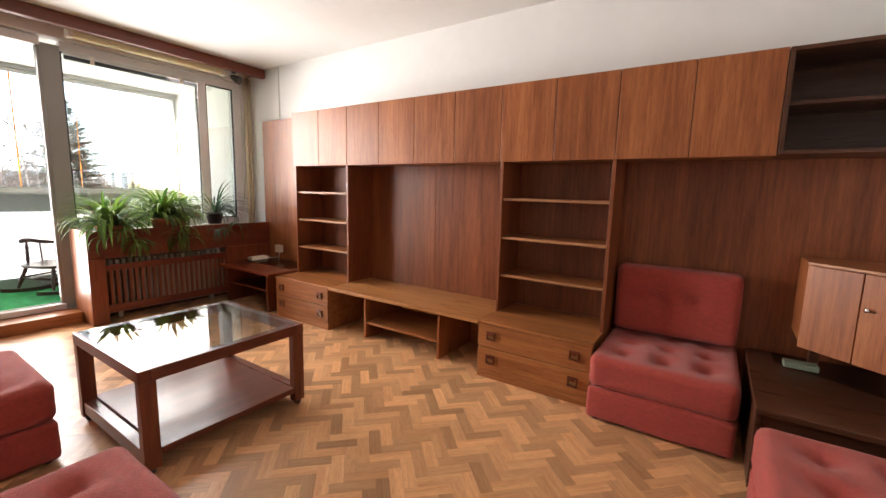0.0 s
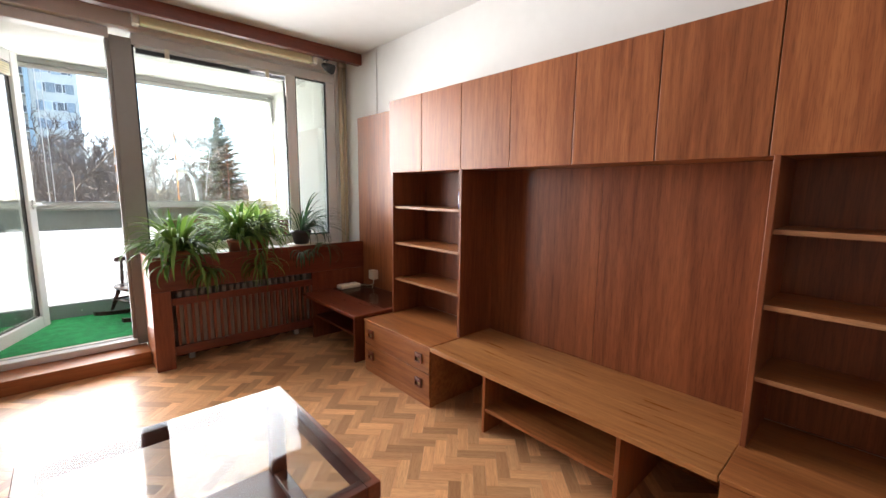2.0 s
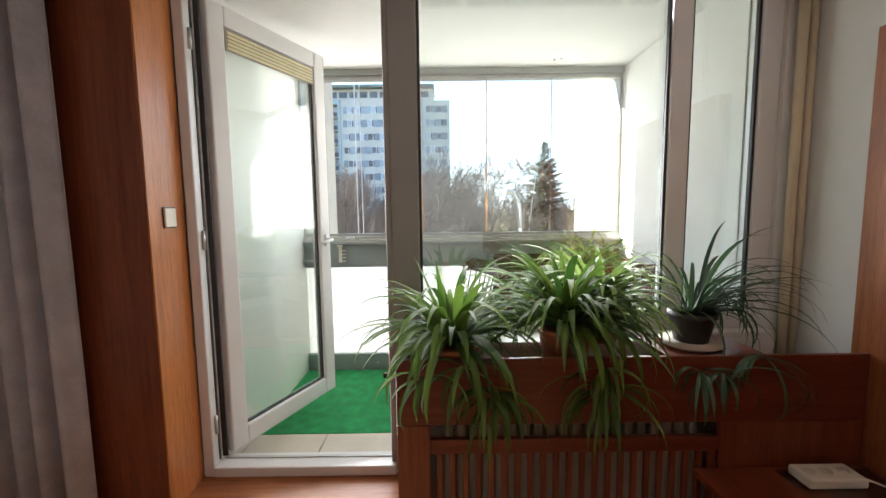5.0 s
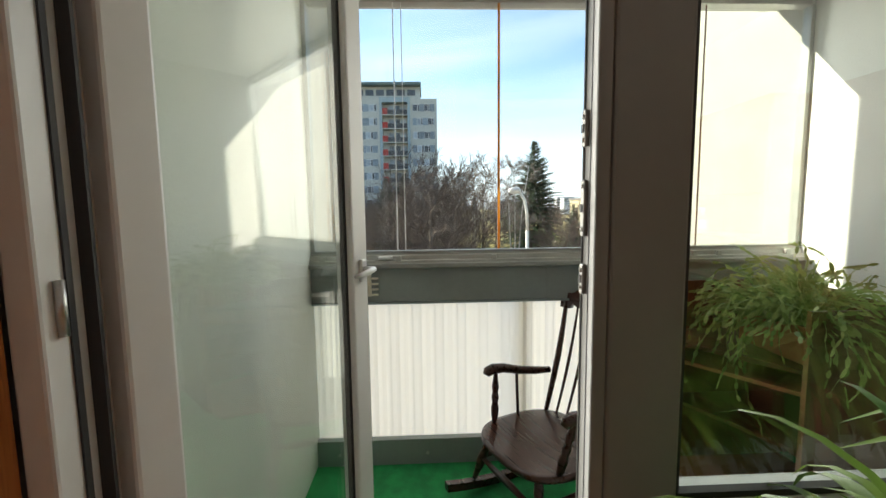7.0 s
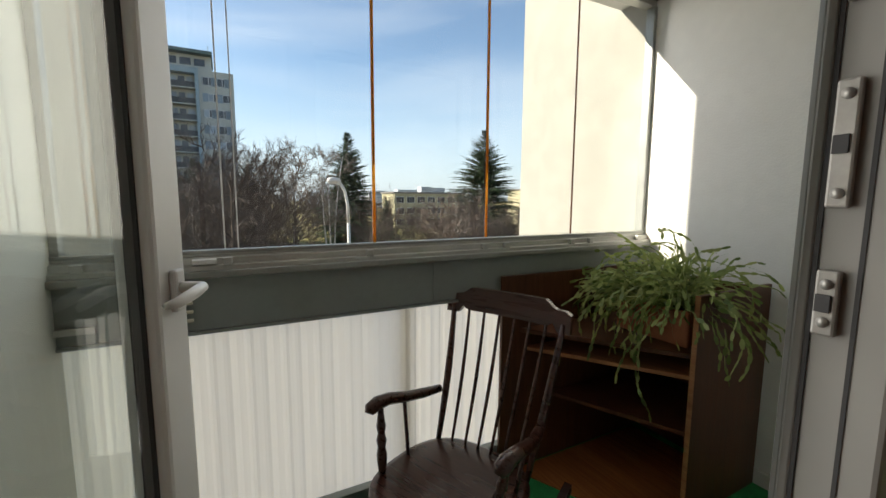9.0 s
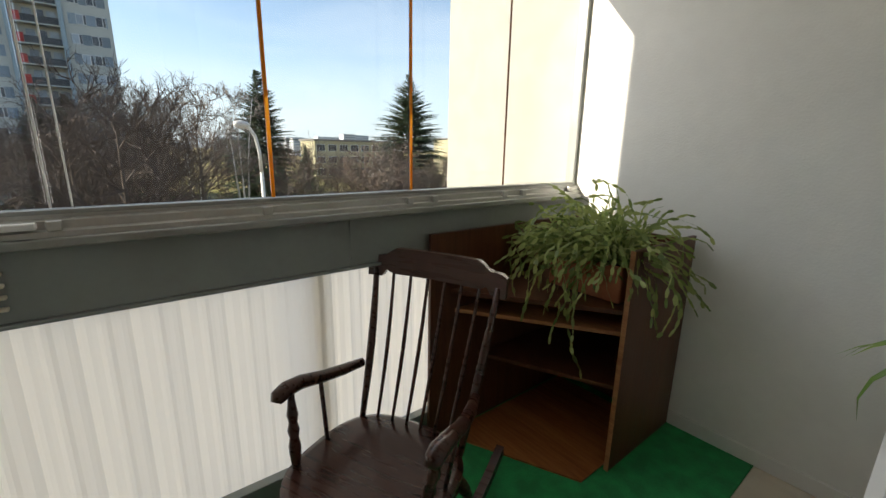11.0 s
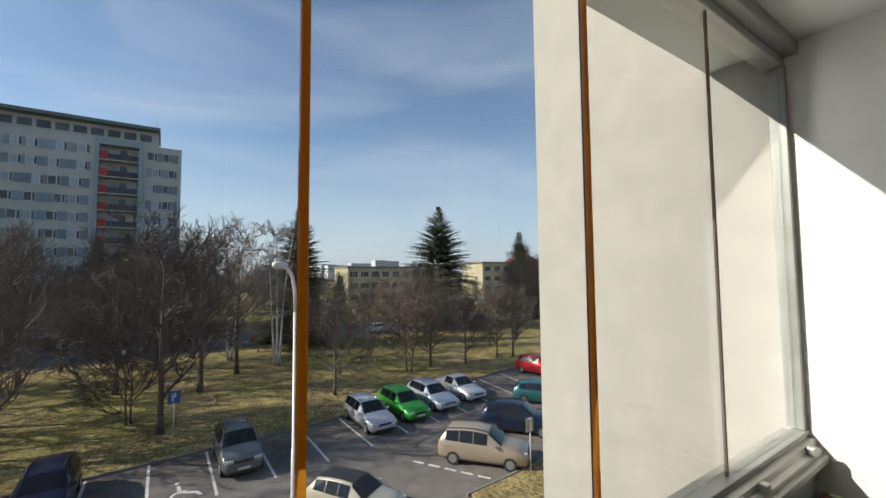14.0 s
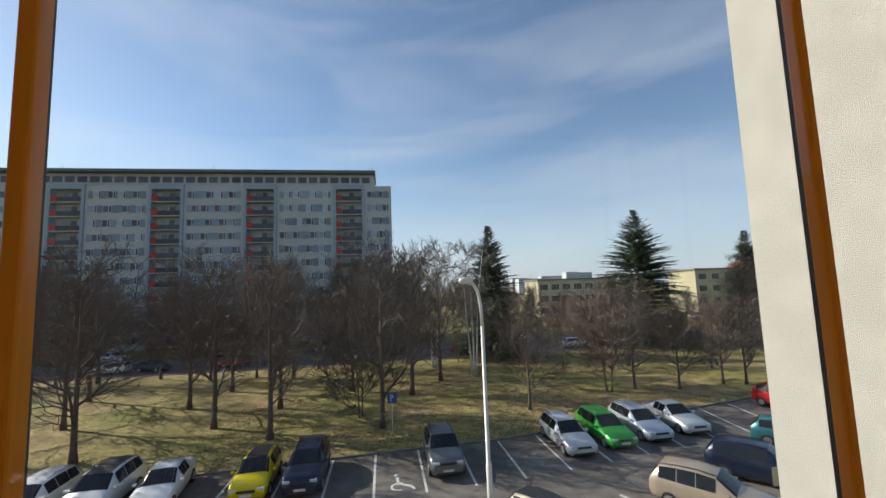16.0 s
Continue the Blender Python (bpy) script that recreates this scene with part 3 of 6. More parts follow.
shelf_column(-3.222, -2.478, (1.215, 0.945, 0.67))
shelf_column(-0.975, -0.225, (1.21, 0.94, 0.67))
for x0, x1 in ((-2.476, -1.727), (-1.725, -0.977)):
    back = thing("back_panel", (x0 + x1) / 2, 3.17, ZL, "plain brown veneer back panel between the bookcases", "wall panel", "back panels")
    part("board", box(x0, x1, YB - 0.012, YN - 0.003, ZL - 0.1, ZU - 0.001, 0.002), VENEER_SHADED, back)
back = thing("back_panel", 0.5, 3.17, 0, "veneer back panel behind the red chair, darkened as shade", "wall panel", "back panels")
part("board", box(-0.223, 1.26, YB - 0.012, YN - 0.003, 0.0, ZU - 0.001, 0.002), VENEER_SHADED, back)


def drawer_unit(x0, x1):
    unit = thing("drawer_unit", (x0 + x1) / 2, 2.9, 0, "low brown veneer chest with two drawers and square handles", "drawer chest", "low chests")
    part("body", box(x0, x1, YD + 0.02, YB, 0.0, ZL - 0.019, 0.002), VENEER_X, unit)
    part("top", box(x0 - 0.001, x1 + 0.001, YD - 0.004, YB - 0.0005, ZL - 0.018, ZL - 0.0005, 0.003), VENEER_X, unit)
    for k in (0, 1):
        z0 = 0.055 + k * 0.162
        front = part("drawer", box(x0 + 0.003, x1 - 0.003, YD, YD + 0.019, z0, z0 + 0.157, 0.0025), VENEER_X, unit)
        for x in (x0 + 0.10, x1 - 0.10):
            plate = part("handle", box(x - 0.028, x + 0.028, YD - 0.004, YD - 0.0003, z0 + 0.055, z0 + 0.111, 0.0015), BRASS, front, "square recessed brown metal handle")
            bm = bmesh.new()
            for a, b, c, d in ((-0.030, 0.030, 0.105, 0.113), (-0.030, 0.030, 0.053, 0.061), (-0.030, -0.022, 0.061, 0.105), (0.022, 0.030, 0.061, 0.105)):
                box(x + a, x + b, YD - 0.016, YD - 0.0045, z0 + c, z0 + d, 0.001, bm)
            box(x - 0.018, x + 0.018, YD - 0.019, YD - 0.012, z0 + 0.088, z0 + 0.105, 0.002, bm)
            part("handle_rim", bm, MAHOGANY, front, "raised square rim of the handle")
    part("plinth", box(x0 + 0.003, x1 - 0.003, YD + 0.004, YD + 0.019, 0.0, 0.052), VENEER_X, unit)
    return unit


drawer_unit(-3.225, -2.478)
drawer_unit(-0.975, -0.225)
bench = thing("low_bench", -1.73, 2.9, 0, "long low bench with a worn orange-brown top", "bench")
part("top", box(-2.475, -0.978, YD - 0.003, YB - 0.014, ZL - 0.03, ZL - 0.002, 0.004), wood("bench_top_veneer", (0.26, 0.095, 0.028), (0.46, 0.21, 0.075), "x", 0.3, 0.05), bench, "worn orange-brown top")
for x in (-2.10, -1.352):
    part("leg_panel", box(x, x + 0.02, YD + 0.06, YB - 0.02, 0.0, ZL - 0.031, 0.002), VENEER, bench)
part("shelf", box(-2.08, -1.352, YD + 0.065, YB - 0.02, 0.125, 0.143, 0.002), VENEER_X, bench)
part("back", box(-2.475, -0.978, YB - 0.013, YB - 0.001, 0.0, ZL - 0.105), VENEER_X, bench)
spray = thing("spray_bottle", -2.585, 2.96, 1.216, "small blue plastic bottle with a white cap on the shelf", "bottle")
part("bottle", smooth(lathe([(0.022, 0), (0.024, 0.01), (0.024, 0.10), (0.016, 0.125), (0.014, 0.13)], -2.585, 2.96, 1.216)), BLUE_PLASTIC, spray)
part("cap", smooth(lathe([(0.015, 0.13), (0.015, 0.165), (0.010, 0.172)], -2.585, 2.96, 1.216)), CREAM_PLASTIC, spray)
part("paper_label", smooth(lathe([(0.0246, 0.03), (0.0246, 0.085)], -2.585, 2.96, 1.216)), PVC, spray)

# low desk under the window corner
desk = thing("low_desk", -3.68, 2.85, 0, "low red-brown side table with a glass sheet on top", "table")
part("top", box(-4.13, -3.228, 2.52, 3.155, 0.395, 0.42, 0.004), MAHOGANY, desk)
glass = part("glass_sheet", box(-4.10, -3.26, 2.80, 3.13, 0.4215, 0.4265, 0.001), TABLE_GLASS, desk, "loose sheet of clear glass")
part("leg_panel", box(-3.39, -3.365, 2.60, 3.14, 0.0, 0.394, 0.003), MAHOGANY_Z, desk)
part("leg_panel", box(-4.12, -4.095, 2.60, 3.14, 0.0, 0.394, 0.003), MAHOGANY_Z, desk)
part("shelf", box(-4.094, -3.391, 2.62, 3.14, 0.20, 0.218, 0.002), MAHOGANY, desk)
strip = thing("power_strip", -4.03, 2.93, 0.42, "white power strip lying on the low table", "power strip")
part("body", box(-4.085, -3.99, 2.83, 3.03, 0.427, 0.462, 0.008), CREAM_PLASTIC, strip)
for k in range(3):
    part("outlet", smooth(tube([(-4.038, 2.865 + k * 0.06, 0.4615), (-4.038, 2.865 + k * 0.06, 0.4635)], 0.019, 16)), TILE, strip)
part("cord", smooth(tube([(-4.04, 3.03, 0.445), (-4.03, 3.06, 0.435), (-3.98, 3.10, 0.433), (-3.92, 3.12, 0.45), (-3.915, 3.135, 0.52)], 0.004, 6)), CREAM_PLASTIC, strip, "thin white cord")
socket = thing("wall_socket", -3.92, 3.15, 0.53, "white surface-mounted wall socket with plug", "socket")
part("cover", box(-3.965, -3.885, 3.10, 3.158, 0.50, 0.585, 0.006), CREAM_PLASTIC, socket)
part("cord", smooth(tube([(-3.905, 3.12, 0.50), (-3.90, 3.11, 0.46), (-3.87, 3.08, 0.432)], 0.004, 6)), CREAM_PLASTIC, socket)

# ---- radiator box with the plants ----
planter = thing("radiator_box", -4.3, 2.28, 0, "dark red wooden radiator cover that carries the plants", "radiator cover")
part("top_panel", box(-4.16, -4.14, 1.43, 3.155, 0.59, 0.84, 0.003), MAHOGANY_Y, planter)
part("post", box(-4.17, -4.139, 1.429, 1.55, 0.0, 0.589, 0.003), MAHOGANY_Z, planter)
part("end_panel", box(-4.55, -4.161, 1.43, 1.45, 0.0, 0.84, 0.003), VENEER, planter, "orange-brown side panel")
part("side_panel", box(-4.16, -4.14, 2.62, 3.155, 0.0, 0.589, 0.003), MAHOGANY_Z, planter)
part("shelf", box(-4.42, -4.161, 1.451, 3.155, 0.70, 0.72, 0.003), MAHOGANY_Y, planter)
part("grille_rail", box(-4.172, -4.145, 1.551, 2.619, 0.475, 0.53, 0.003), MAHOGANY_Y, planter)
part("grille_rail", box(-4.172, -4.145, 1.551, 2.619, 0.095, 0.165, 0.003), MAHOGANY_Y, planter)
for k in range(22):
    y = 1.575 + k * 0.0485
    part("slat", box(-4.168, -4.150, y, y + 0.021, 0.1655, 0.4745, 0.003), MAHOGANY_Z, planter)
rad = thing("radiator", -4.32, 2.1, 0.1, "cream ribbed radiator behind the slats", "radiator")
for k in range(20):
    part("rib", box(-4.38, -4.24, 1.60 + k * 0.051, 1.637 + k * 0.051, 0.10, 0.56, 0.012), RADIATOR, rad)
part("pipe", tube([(-4.31, 1.56, 0.54), (-4.31, 2.64, 0.54)], 0.014, 8), RADIATOR, rad)
part("pipe", tube([(-4.31, 1.56, 0.13), (-4.31, 2.64, 0.13)], 0.014, 8), RADIATOR, rad)
part("foot", box(-4.33, -4.29, 1.66, 1.70, 0.0, 0.10), RADIATOR, rad)
part("foot", box(-4.33, -4.29, 2.50, 2.54, 0.0, 0.10), RADIATOR, rad)

# curtain beside the door
bm = bmesh.new()
cols = [(-0.58 + 0.0085 * i) for i in range(90)]
rows_ = []
for z in (0.03, 0.7, 1.4, 2.1, 2.49):
    rows_.append([bm.verts.new((-4.255 + 0.050 * math.sin(y * 62 + 0.6 * z) * (0.75 + 0.25 * math.sin(y * 23)), y, z)) for y in cols])
for a, b in zip(rows_, rows_[1:]):
    for i in range(len(cols) - 1):
        bm.faces.new((a[i], a[i + 1], b[i + 1], b[i])).smooth = True
curtain = tagged(part("curtain", bm, CURTAIN), "grey curtain hanging in deep folds beside the door", "curtain")
curtain.modifiers.new("thickness", "SOLIDIFY").thickness = 0.003

# ---- coffee table ----
table = thing("coffee_table", -2.01, 1.27, 0, "brown wooden coffee table with a glass top and lower shelf", "coffee table")
X0, X1, Y0, Y1, ZTAB = -2.40, -1.61, 0.865, 1.675, 0.48
part("frame_bar", box(X0, X1, Y0, Y0 + 0.045, ZTAB - 0.055, ZTAB, 0.003), MAHOGANY, table)
part("frame_bar", box(X0, X1, Y1 - 0.045, Y1, ZTAB - 0.055, ZTAB, 0.003), MAHOGANY, table)
part("frame_bar", box(X0, X0 + 0.045, Y0 + 0.0452, Y1 - 0.0452, ZTAB - 0.055, ZTAB, 0.003), MAHOGANY_Y, table)
part("frame_bar", box(X1 - 0.045, X1, Y0 + 0.0452, Y1 - 0.0452, ZTAB - 0.055, ZTAB, 0.003), MAHOGANY_Y, table)
for x in (X0 + 0.001, X1 - 0.046):
    for y in (Y0 + 0.001, Y1 - 0.066):
        part("leg", box(x, x + 0.045, y, y + 0.065, 0.03, ZTAB - 0.056, 0.003), MAHOGANY_Z, table)
part("lower_shelf", box(X0 + 0.002, X1 - 0.002, Y0 + 0.067, Y1 - 0.067, 0.085, 0.115, 0.003), MAHOGANY_Y, table, "polished brown lower shelf")
for y in (Y0 + 0.0065, Y1 - 0.0595):
    part("shelf_rail", box(X0 + 0.047, X1 - 0.047, y, y + 0.05, 0.05, 0.115, 0.003), MAHOGANY, table)
for x in (X0 + 0.03, X1 - 0.03):
    for y in (Y0 + 0.03, Y1 - 0.03):
        wheel = part("castor", tube([(x - 0.012, y, 0.017), (x + 0.012, y, 0.017)], 0.017, 12), GASKET, table)
table_top = part("glass_top", box(X0 + 0.02, X1 - 0.02, Y0 + 0.02, Y1 - 0.02, ZTAB + 0.0008, ZTAB + 0.007, 0.001), TABLE_GLASS, table, "clear glass top")


# ---- red upholstery ----
def cushion(x0, x1, y0, y1, z0, z1, r, tufts=(), depth=0.034, face="z"):
    """A padded block with a fine grid, rounded edges and tufted dips."""
    bm = box(x0, x1, y0, y1, z0, z1)
    bmesh.ops.bevel(bm, geom=bm.edges[:], offset=r, segments=4, profile=0.5, affect="EDGES")
    bmesh.ops.subdivide_edges(bm, edges=[e for e in bm.edges if e.calc_length() > r * 1.5], cuts=22, use_grid_fill=True)
    for v in bm.verts:
        for tx, ty in tufts:
            if face == "z" and v.co.z > z1 - 0.002:
                d = math.hypot(v.co.x - tx, v.co.y - ty)
                v.co.z -= depth * math.exp(-(d / 0.042) ** 2) + 0.35 * depth * math.exp(-(d / 0.11) ** 2)
            if face == "y" and v.co.y < y0 + 0.002:
                d = math.hypot(v.co.x - tx, v.co.z - ty)
                v.co.y += depth * math.exp(-(d / 0.038) ** 2) + 0.35 * depth * math.exp(-(d / 0.09) ** 2)
        if face == "z" and v.co.z > z1 - 0.002:
            v.co.z += 0.006 * noise.noise(v.co * 7) + 0.012 * (1 - ((2 * v.co.x - x0 - x1) / (x1 - x0)) ** 2)
        else:
            v.co += 0.003 * noise.noise_vector(v.co * 9)
    return smooth(bm)


def red_chair(x, y, turn, label, back=True):
    """A low folding chair; its front looks to -y."""
    ob = thing("red_lounge_chair", 0, 0, 0, label, "chair", "red lounge chairs")
    part("seat", cushion(-0.345, 0.345, -0.35, 0.36, 0.19, 0.375, 0.045, [(a, b) for a in (-0.2, 0.0, 0.2) for b in (-0.17, 0.02, 0.2)]), RED_FABRIC, ob, "tufted seat cushion")
    part("base", cushion(-0.345, 0.345, -0.345, 0.36, 0.012, 0.188, 0.02), RED_FABRIC, ob, "covered base block")
    if back:
        part("backrest", cushion(-0.335, 0.335, 0.20, 0.36, 0.385, 0.81, 0.04, [(-0.11, 0.62), (0.11, 0.62)], 0.036, "y"), RED_FABRIC, ob, "upright tufted back cushion")
    for a in (-0.3, 0.3):
        for b in (-0.3, 0.3):
            part("foot", tube([(a, b, 0.0), (a, b, 0.02)], 0.02, 10), GASKET, ob)
    ob.matrix_basis = pose(x, y, 0, 0, 0, turn)
    return ob


red_chair(0.13, 2.83, 0, "rust-red tufted lounge chair standing against the wall unit")
red_chair(0.85, 1.84, -90, "rust-red tufted lounge chair beside the dark corner table", False)
red_chair(-0.99, 0.365, 180, "rust-red tufted lounge chair beside the coffee table", False)
red_chair(-2.40, 0.365, 180, "rust-red tufted lounge chair standing near the window", False)

# ---- corner table and corner cabinet ----
ctable = thing("corner_table", 0.95, 2.75, 0, "dark brown corner table with a glass sheet", "table")
part("top", prism([(0.51, 2.30), (1.44, 2.30), (1.44, 3.145), (0.51, 3.145)], "z", 0.352, 0.38, 0.004), DARK_DESK, ctable)
part("leg_panel", box(0.515, 0.537, 2.33, 3.14, 0, 0.351, 0.003), DARK_DESK, ctable)
part("leg_panel", box(1.41, 1.432, 2.33, 3.14, 0, 0.351, 0.003), DARK_DESK, ctable)
part("apron", box(0.538, 1.409, 2.34, 2.36, 0.28, 0.351, 0.002), DARK_DESK, ctable)
part("glass_sheet", prism([(0.63, 2.98), (1.02, 2.72), (1.42, 2.72), (1.42, 3.13), (0.63, 3.13)], "z", 0.3812, 0.386), TABLE_GLASS, ctable, "loose glass sheet")
corner = thing("corner_cabinet", 1.0, 2.9, 0.55, "brown corner cabinet with narrow doors and a chrome knob", "cabinet")
A, B = Vector((0.68, 2.78)), Vector((1.16, 2.38))
ax = (B - A).normalized()
nrm = Vector((-ax.y, ax.x))
C, D = A + nrm * 0.02, B + nrm * 0.02
part("body", prism([tuple(C), tuple(D), (1.44, 2.40), (1.44, 3.14), (0.70, 3.14)], "z", 0.545, 0.945, 0.003), VENEER, corner)
for k, (s, e) in enumerate(((0.002, 0.213), (0.217, 0.428), (0.432, 0.622))):
    p, q = A + ax * s, A + ax * e
    door = part("door", prism([tuple(p), tuple(q), tuple(q + nrm * 0.018), tuple(p + nrm * 0.018)], "z", 0.54, 0.94, 0.002), VENEER, corner)
    if k == 1:
        c = p + ax * 0.03
        part("knob", smooth(tube([(c.x, c.y, 0.79), (c.x - nrm.x * 0.012, c.y - nrm.y * 0.012, 0.79), (c.x - nrm.x * 0.02, c.y - nrm.y * 0.02, 0.79)], [0.005, 0.011, 0.009], 12)), CHROME, door, "round chrome knob")
part("edge_strip", prism([tuple(A), tuple(B), tuple(D), tuple(C)], "z", 0.946, 0.956), EDGE, corner, "pale top edge")
for x, y in ((0.80, 3.08), (1.38, 3.08), (1.38, 2.5)):
    part("foot", box(x - 0.02, x + 0.02, y - 0.02, y + 0.02, 0.381, 0.546), DARK_DESK, corner)
dish = thing("green_box", 0.72, 2.93, 0.386, "small flat greenish box on the glass sheet", "box")
part("box", box(0.66, 0.80, 2.90, 2.97, 0.3865, 0.415, 0.004), material("dull_green_plastic", (0.20, 0.24, 0.17), 0.5), dish)

# ---- balcony ----
XG, YL, YR, ZB = -6.05, 0.48, 3.05, 0.05
structure("balcony_floor", box(-6.12, -4.60, YL, YR, -0.15, ZB), TILE, "pale concrete balcony floor", "floor")
structure("balcony_carpet", box(-6.0, -5.03, YL + 0.002, YR - 0.002, ZB + 0.0005, ZB + 0.012, 0.003), CARPET, "green artificial-grass carpet on the balcony", "carpet")
for k in range(6):
    structure("threshold_tile", box(-5.025, -4.705, YL + 0.01 + k * 0.425, YL + 0.43 + k * 0.425, ZB + 0.0005, ZB + 0.010, 0.002), TILE, "cream tile along the door", "tile")
structure("balcony_ceiling", box(-6.28, -4.70, YL, YR, 2.47, 2.66), BALCONY_PAINT, "white underside of the balcony above", "ceiling")
structure("wall_balcony_right", box(-7.17, -4.69, YR, YR + 0.2, -9.0, 9.0), STUCCO, "cream roughcast side wall of the balcony")
structure("wall_balcony_left", box(-7.13, -4.72, YL - 0.2, YL, -9.0, 9.0), STUCCO, "cream roughcast side wall of the balcony")
structure("wall_balcony_right_paint", box(-6.09, -4.70, YR - 0.006, YR - 0.002, ZB, 2.47), BALCONY_PAINT, "smooth white painted inner face of the balcony wall")
structure("wall_balcony_left_paint", box(-6.09, -4.70, YL + 0.002, YL + 0.006, ZB, 2.47), BALCONY_PAINT, "smooth white painted inner face of the balcony wall")
structure("baseboard", box(-5.98, -4.72, YR - 0.02, YR - 0.007, ZB + 0.012, ZB + 0.08, 0.003), BALCONY_PAINT, "low painted skirting of the balcony wall", "baseboard")
# unseen block, added to shade the top of the side wall
structure("upper_shade_block", box(-6.28, -6.14, YL, YR, 2.661, 3.7), STUCCO, "unseen block over the balcony ceiling, added for its shade", "facade")
# out-of-view facade masses, added to shade and close off light
structure("facade_upper", box(-4.75, -4.61, -12, 16, 2.66, 9.0), STUCCO, "unseen cream facade mass above, added to close off light", "facade")
structure("facade_lower", box(-6.12, -4.61, -12, 16, -7.6, -0.16), STUCCO, "unseen cream facade mass below, added to close off light", "facade")
structure("facade_left", box(-6.12, -4.72, -12, YL - 0.201, -0.155, 2.655), STUCCO, "unseen cream facade mass beside the balcony, added to close off light", "facade")
structure("facade_right", box(-6.12, -4.72, YR + 0.201, 16, -0.155, 2.655), STUCCO, "unseen cream facade mass beside the balcony, added to close off light", "facade")

parapet = thing("balcony_parapet", -6.03, 1.6, ZB, "balcony parapet of white corrugated sheet under a grey steel rail", "parapet", "", "structure")
bm = bmesh.new()
prev = None
n = 240
for i in range(n + 1):
    y = YL + 0.005 + (YR - YL - 0.01) * i / n
    ph = (y - YL) / 0.118 * 2 * math.pi
    x = -6.055 + 0.0045 * math.sin(ph) ** 5
    cur = (bm.verts.new((x, y, 0.15)), bm.verts.new((x, y, 0.95)))
    if prev:
        bm.faces.new((prev[0], cur[0], cur[1], prev[1]))
    prev = cur
part("bracket", box(-6.02, -5.965, YL + 0.0005, YL + 0.006, 0.93, 1.02, 0.002), STEEL, parapet, "rusty steel wall bracket")
part("bracket_arm", box(-6.012, -6.000, YL + 0.0065, YL + 0.10, 0.965, 0.985, 0.002), STEEL, parapet)
sheet = part("corrugated_sheet", bm, SHEET, parapet, "white translucent corrugated sheet")
part("rail_panel", box(-6.035, -6.020, YL + 0.003, 1.693, 0.93, 1.105, 0.002), GREY_STEEL, parapet, "grey painted steel panel")
part("rail_panel", box(-6.035, -6.020, 1.699, YR - 0.008, 0.93, 1.105, 0.002), GREY_STEEL, parapet, "grey painted steel panel")
part("cover_strip", box(-6.0195, -6.0165, 1.686, 1.706, 0.925, 1.10, 0.001), GREY_STEEL, parapet)
part("lip", box(-6.036, -6.008, YL + 0.003, YR - 0.008, 0.918, 0.929, 0.002), GREY_STEEL, parapet)
part("plinth", box(-6.045, -6.005, YL + 0.003, YR - 0.008, ZB, 0.195, 0.003), GREY_STEEL, parapet, "grey-green steel plinth")
for k in range(6):
    part("bolt", tube([(-6.005, 0.6 + k * 0.46, 0.12), (-5.998, 0.6 + k * 0.46, 0.12)], 0.008, 8), STEEL, parapet)
part("handrail", box(-6.12, -5.985, YL + 0.003, YR - 0.008, 1.105, 1.128, 0.004), ALU_DARK, parapet)
part("outer_post", box(-6.12, -6.075, 1.56, 1.60, 0.1, 1.105, 0.003), GREY_STEEL, parapet)

glazing = thing("balcony_glazing", XG, 1.6, 1.13, "sliding frameless balcony glazing with amber seals", "glazing", "", "structure")
part("bottom_track", prism([(-6.10, 1.1285), (-6.00, 1.1285), (-6.00, 1.142), (-6.015, 1.146), (-6.015, 1.166), (-6.035, 1.170), (-6.035, 1.178), (-6.10, 1.178)], "y", YL + 0.004, YR - 0.008), ALU, glazing, "aluminium guide track")
part("bottom_track", box(-6.07, -6.03, YL + 0.004, YR - 0.008, 1.1785, 1.19, 0.002), ALU_DARK, glazing)
part("top_track", box(-6.12, -6.00, YL + 0.004, YR - 0.008, 2.425, 2.469, 0.003), ALU_DARK, glazing, "grey guide track under the ceiling")
part("top_track", box(-6.10, -6.04, YL + 0.004, YR - 0.008, 2.395, 2.4245, 0.003), ALU, glazing)
part("side_post", box(-6.085, -6.035, YR - 0.030, YR - 0.008, 1.19, 2.394, 0.003), ALU_DARK, glazing, "dark end post at the wall")
part("side_post", box(-6.085, -6.035, YL + 0.006, YL + 0.028, 1.19, 2.394, 0.003), ALU_DARK, glazing, "dark end post at the wall")
edges = [0.51, 0.925, 1.444, 1.968, 2.486, 3.015]
for i, (a, b) in enumerate(zip(edges, edges[1:])):
    g = part("pane", box(XG - 0.004, XG + 0.004, a + 0.006, b - 0.006, 1.19, 2.40), CLEAR_GLASS, glazing)
    g.visible_shadow = False
for y, mat, w, d in ((1.444, ORANGE, 0.005, 0.007), (1.968, ORANGE, 0.0040, 0.0055), (2.486, RUST, 0.0028, 0.0045), (0.925, PVC, 0.0025, 0.005), (0.965, PVC, 0.002, 0.005)):
    part("seal", box(XG - d, XG + d, y - w, y + w, 1.191, 2.394, 0.002), mat, glazing, "amber rubber seal" if mat is ORANGE else "narrow edge seal")
    if mat is ORANGE:
        part("seal_lip", box(XG - d - 0.004, XG - d - 0.0005, y - 0.0025, y + 0.0025, 1.191, 2.394), GASKET, glazing)
for y in (0.55, 0.93, 1.41, 1.93, 2.05, 2.45, 2.58, 2.95):
    part("roller_stop", box(-6.013, -5.993, y - 0.014, y + 0.014, 1.143, 1.168, 0.003), ALU, glazing)
catch = part("lever", box(-6.012, -5.985, 0.83, 0.90, 1.150, 1.166, 0.004), PVC, glazing, "pale folding lever on the track")
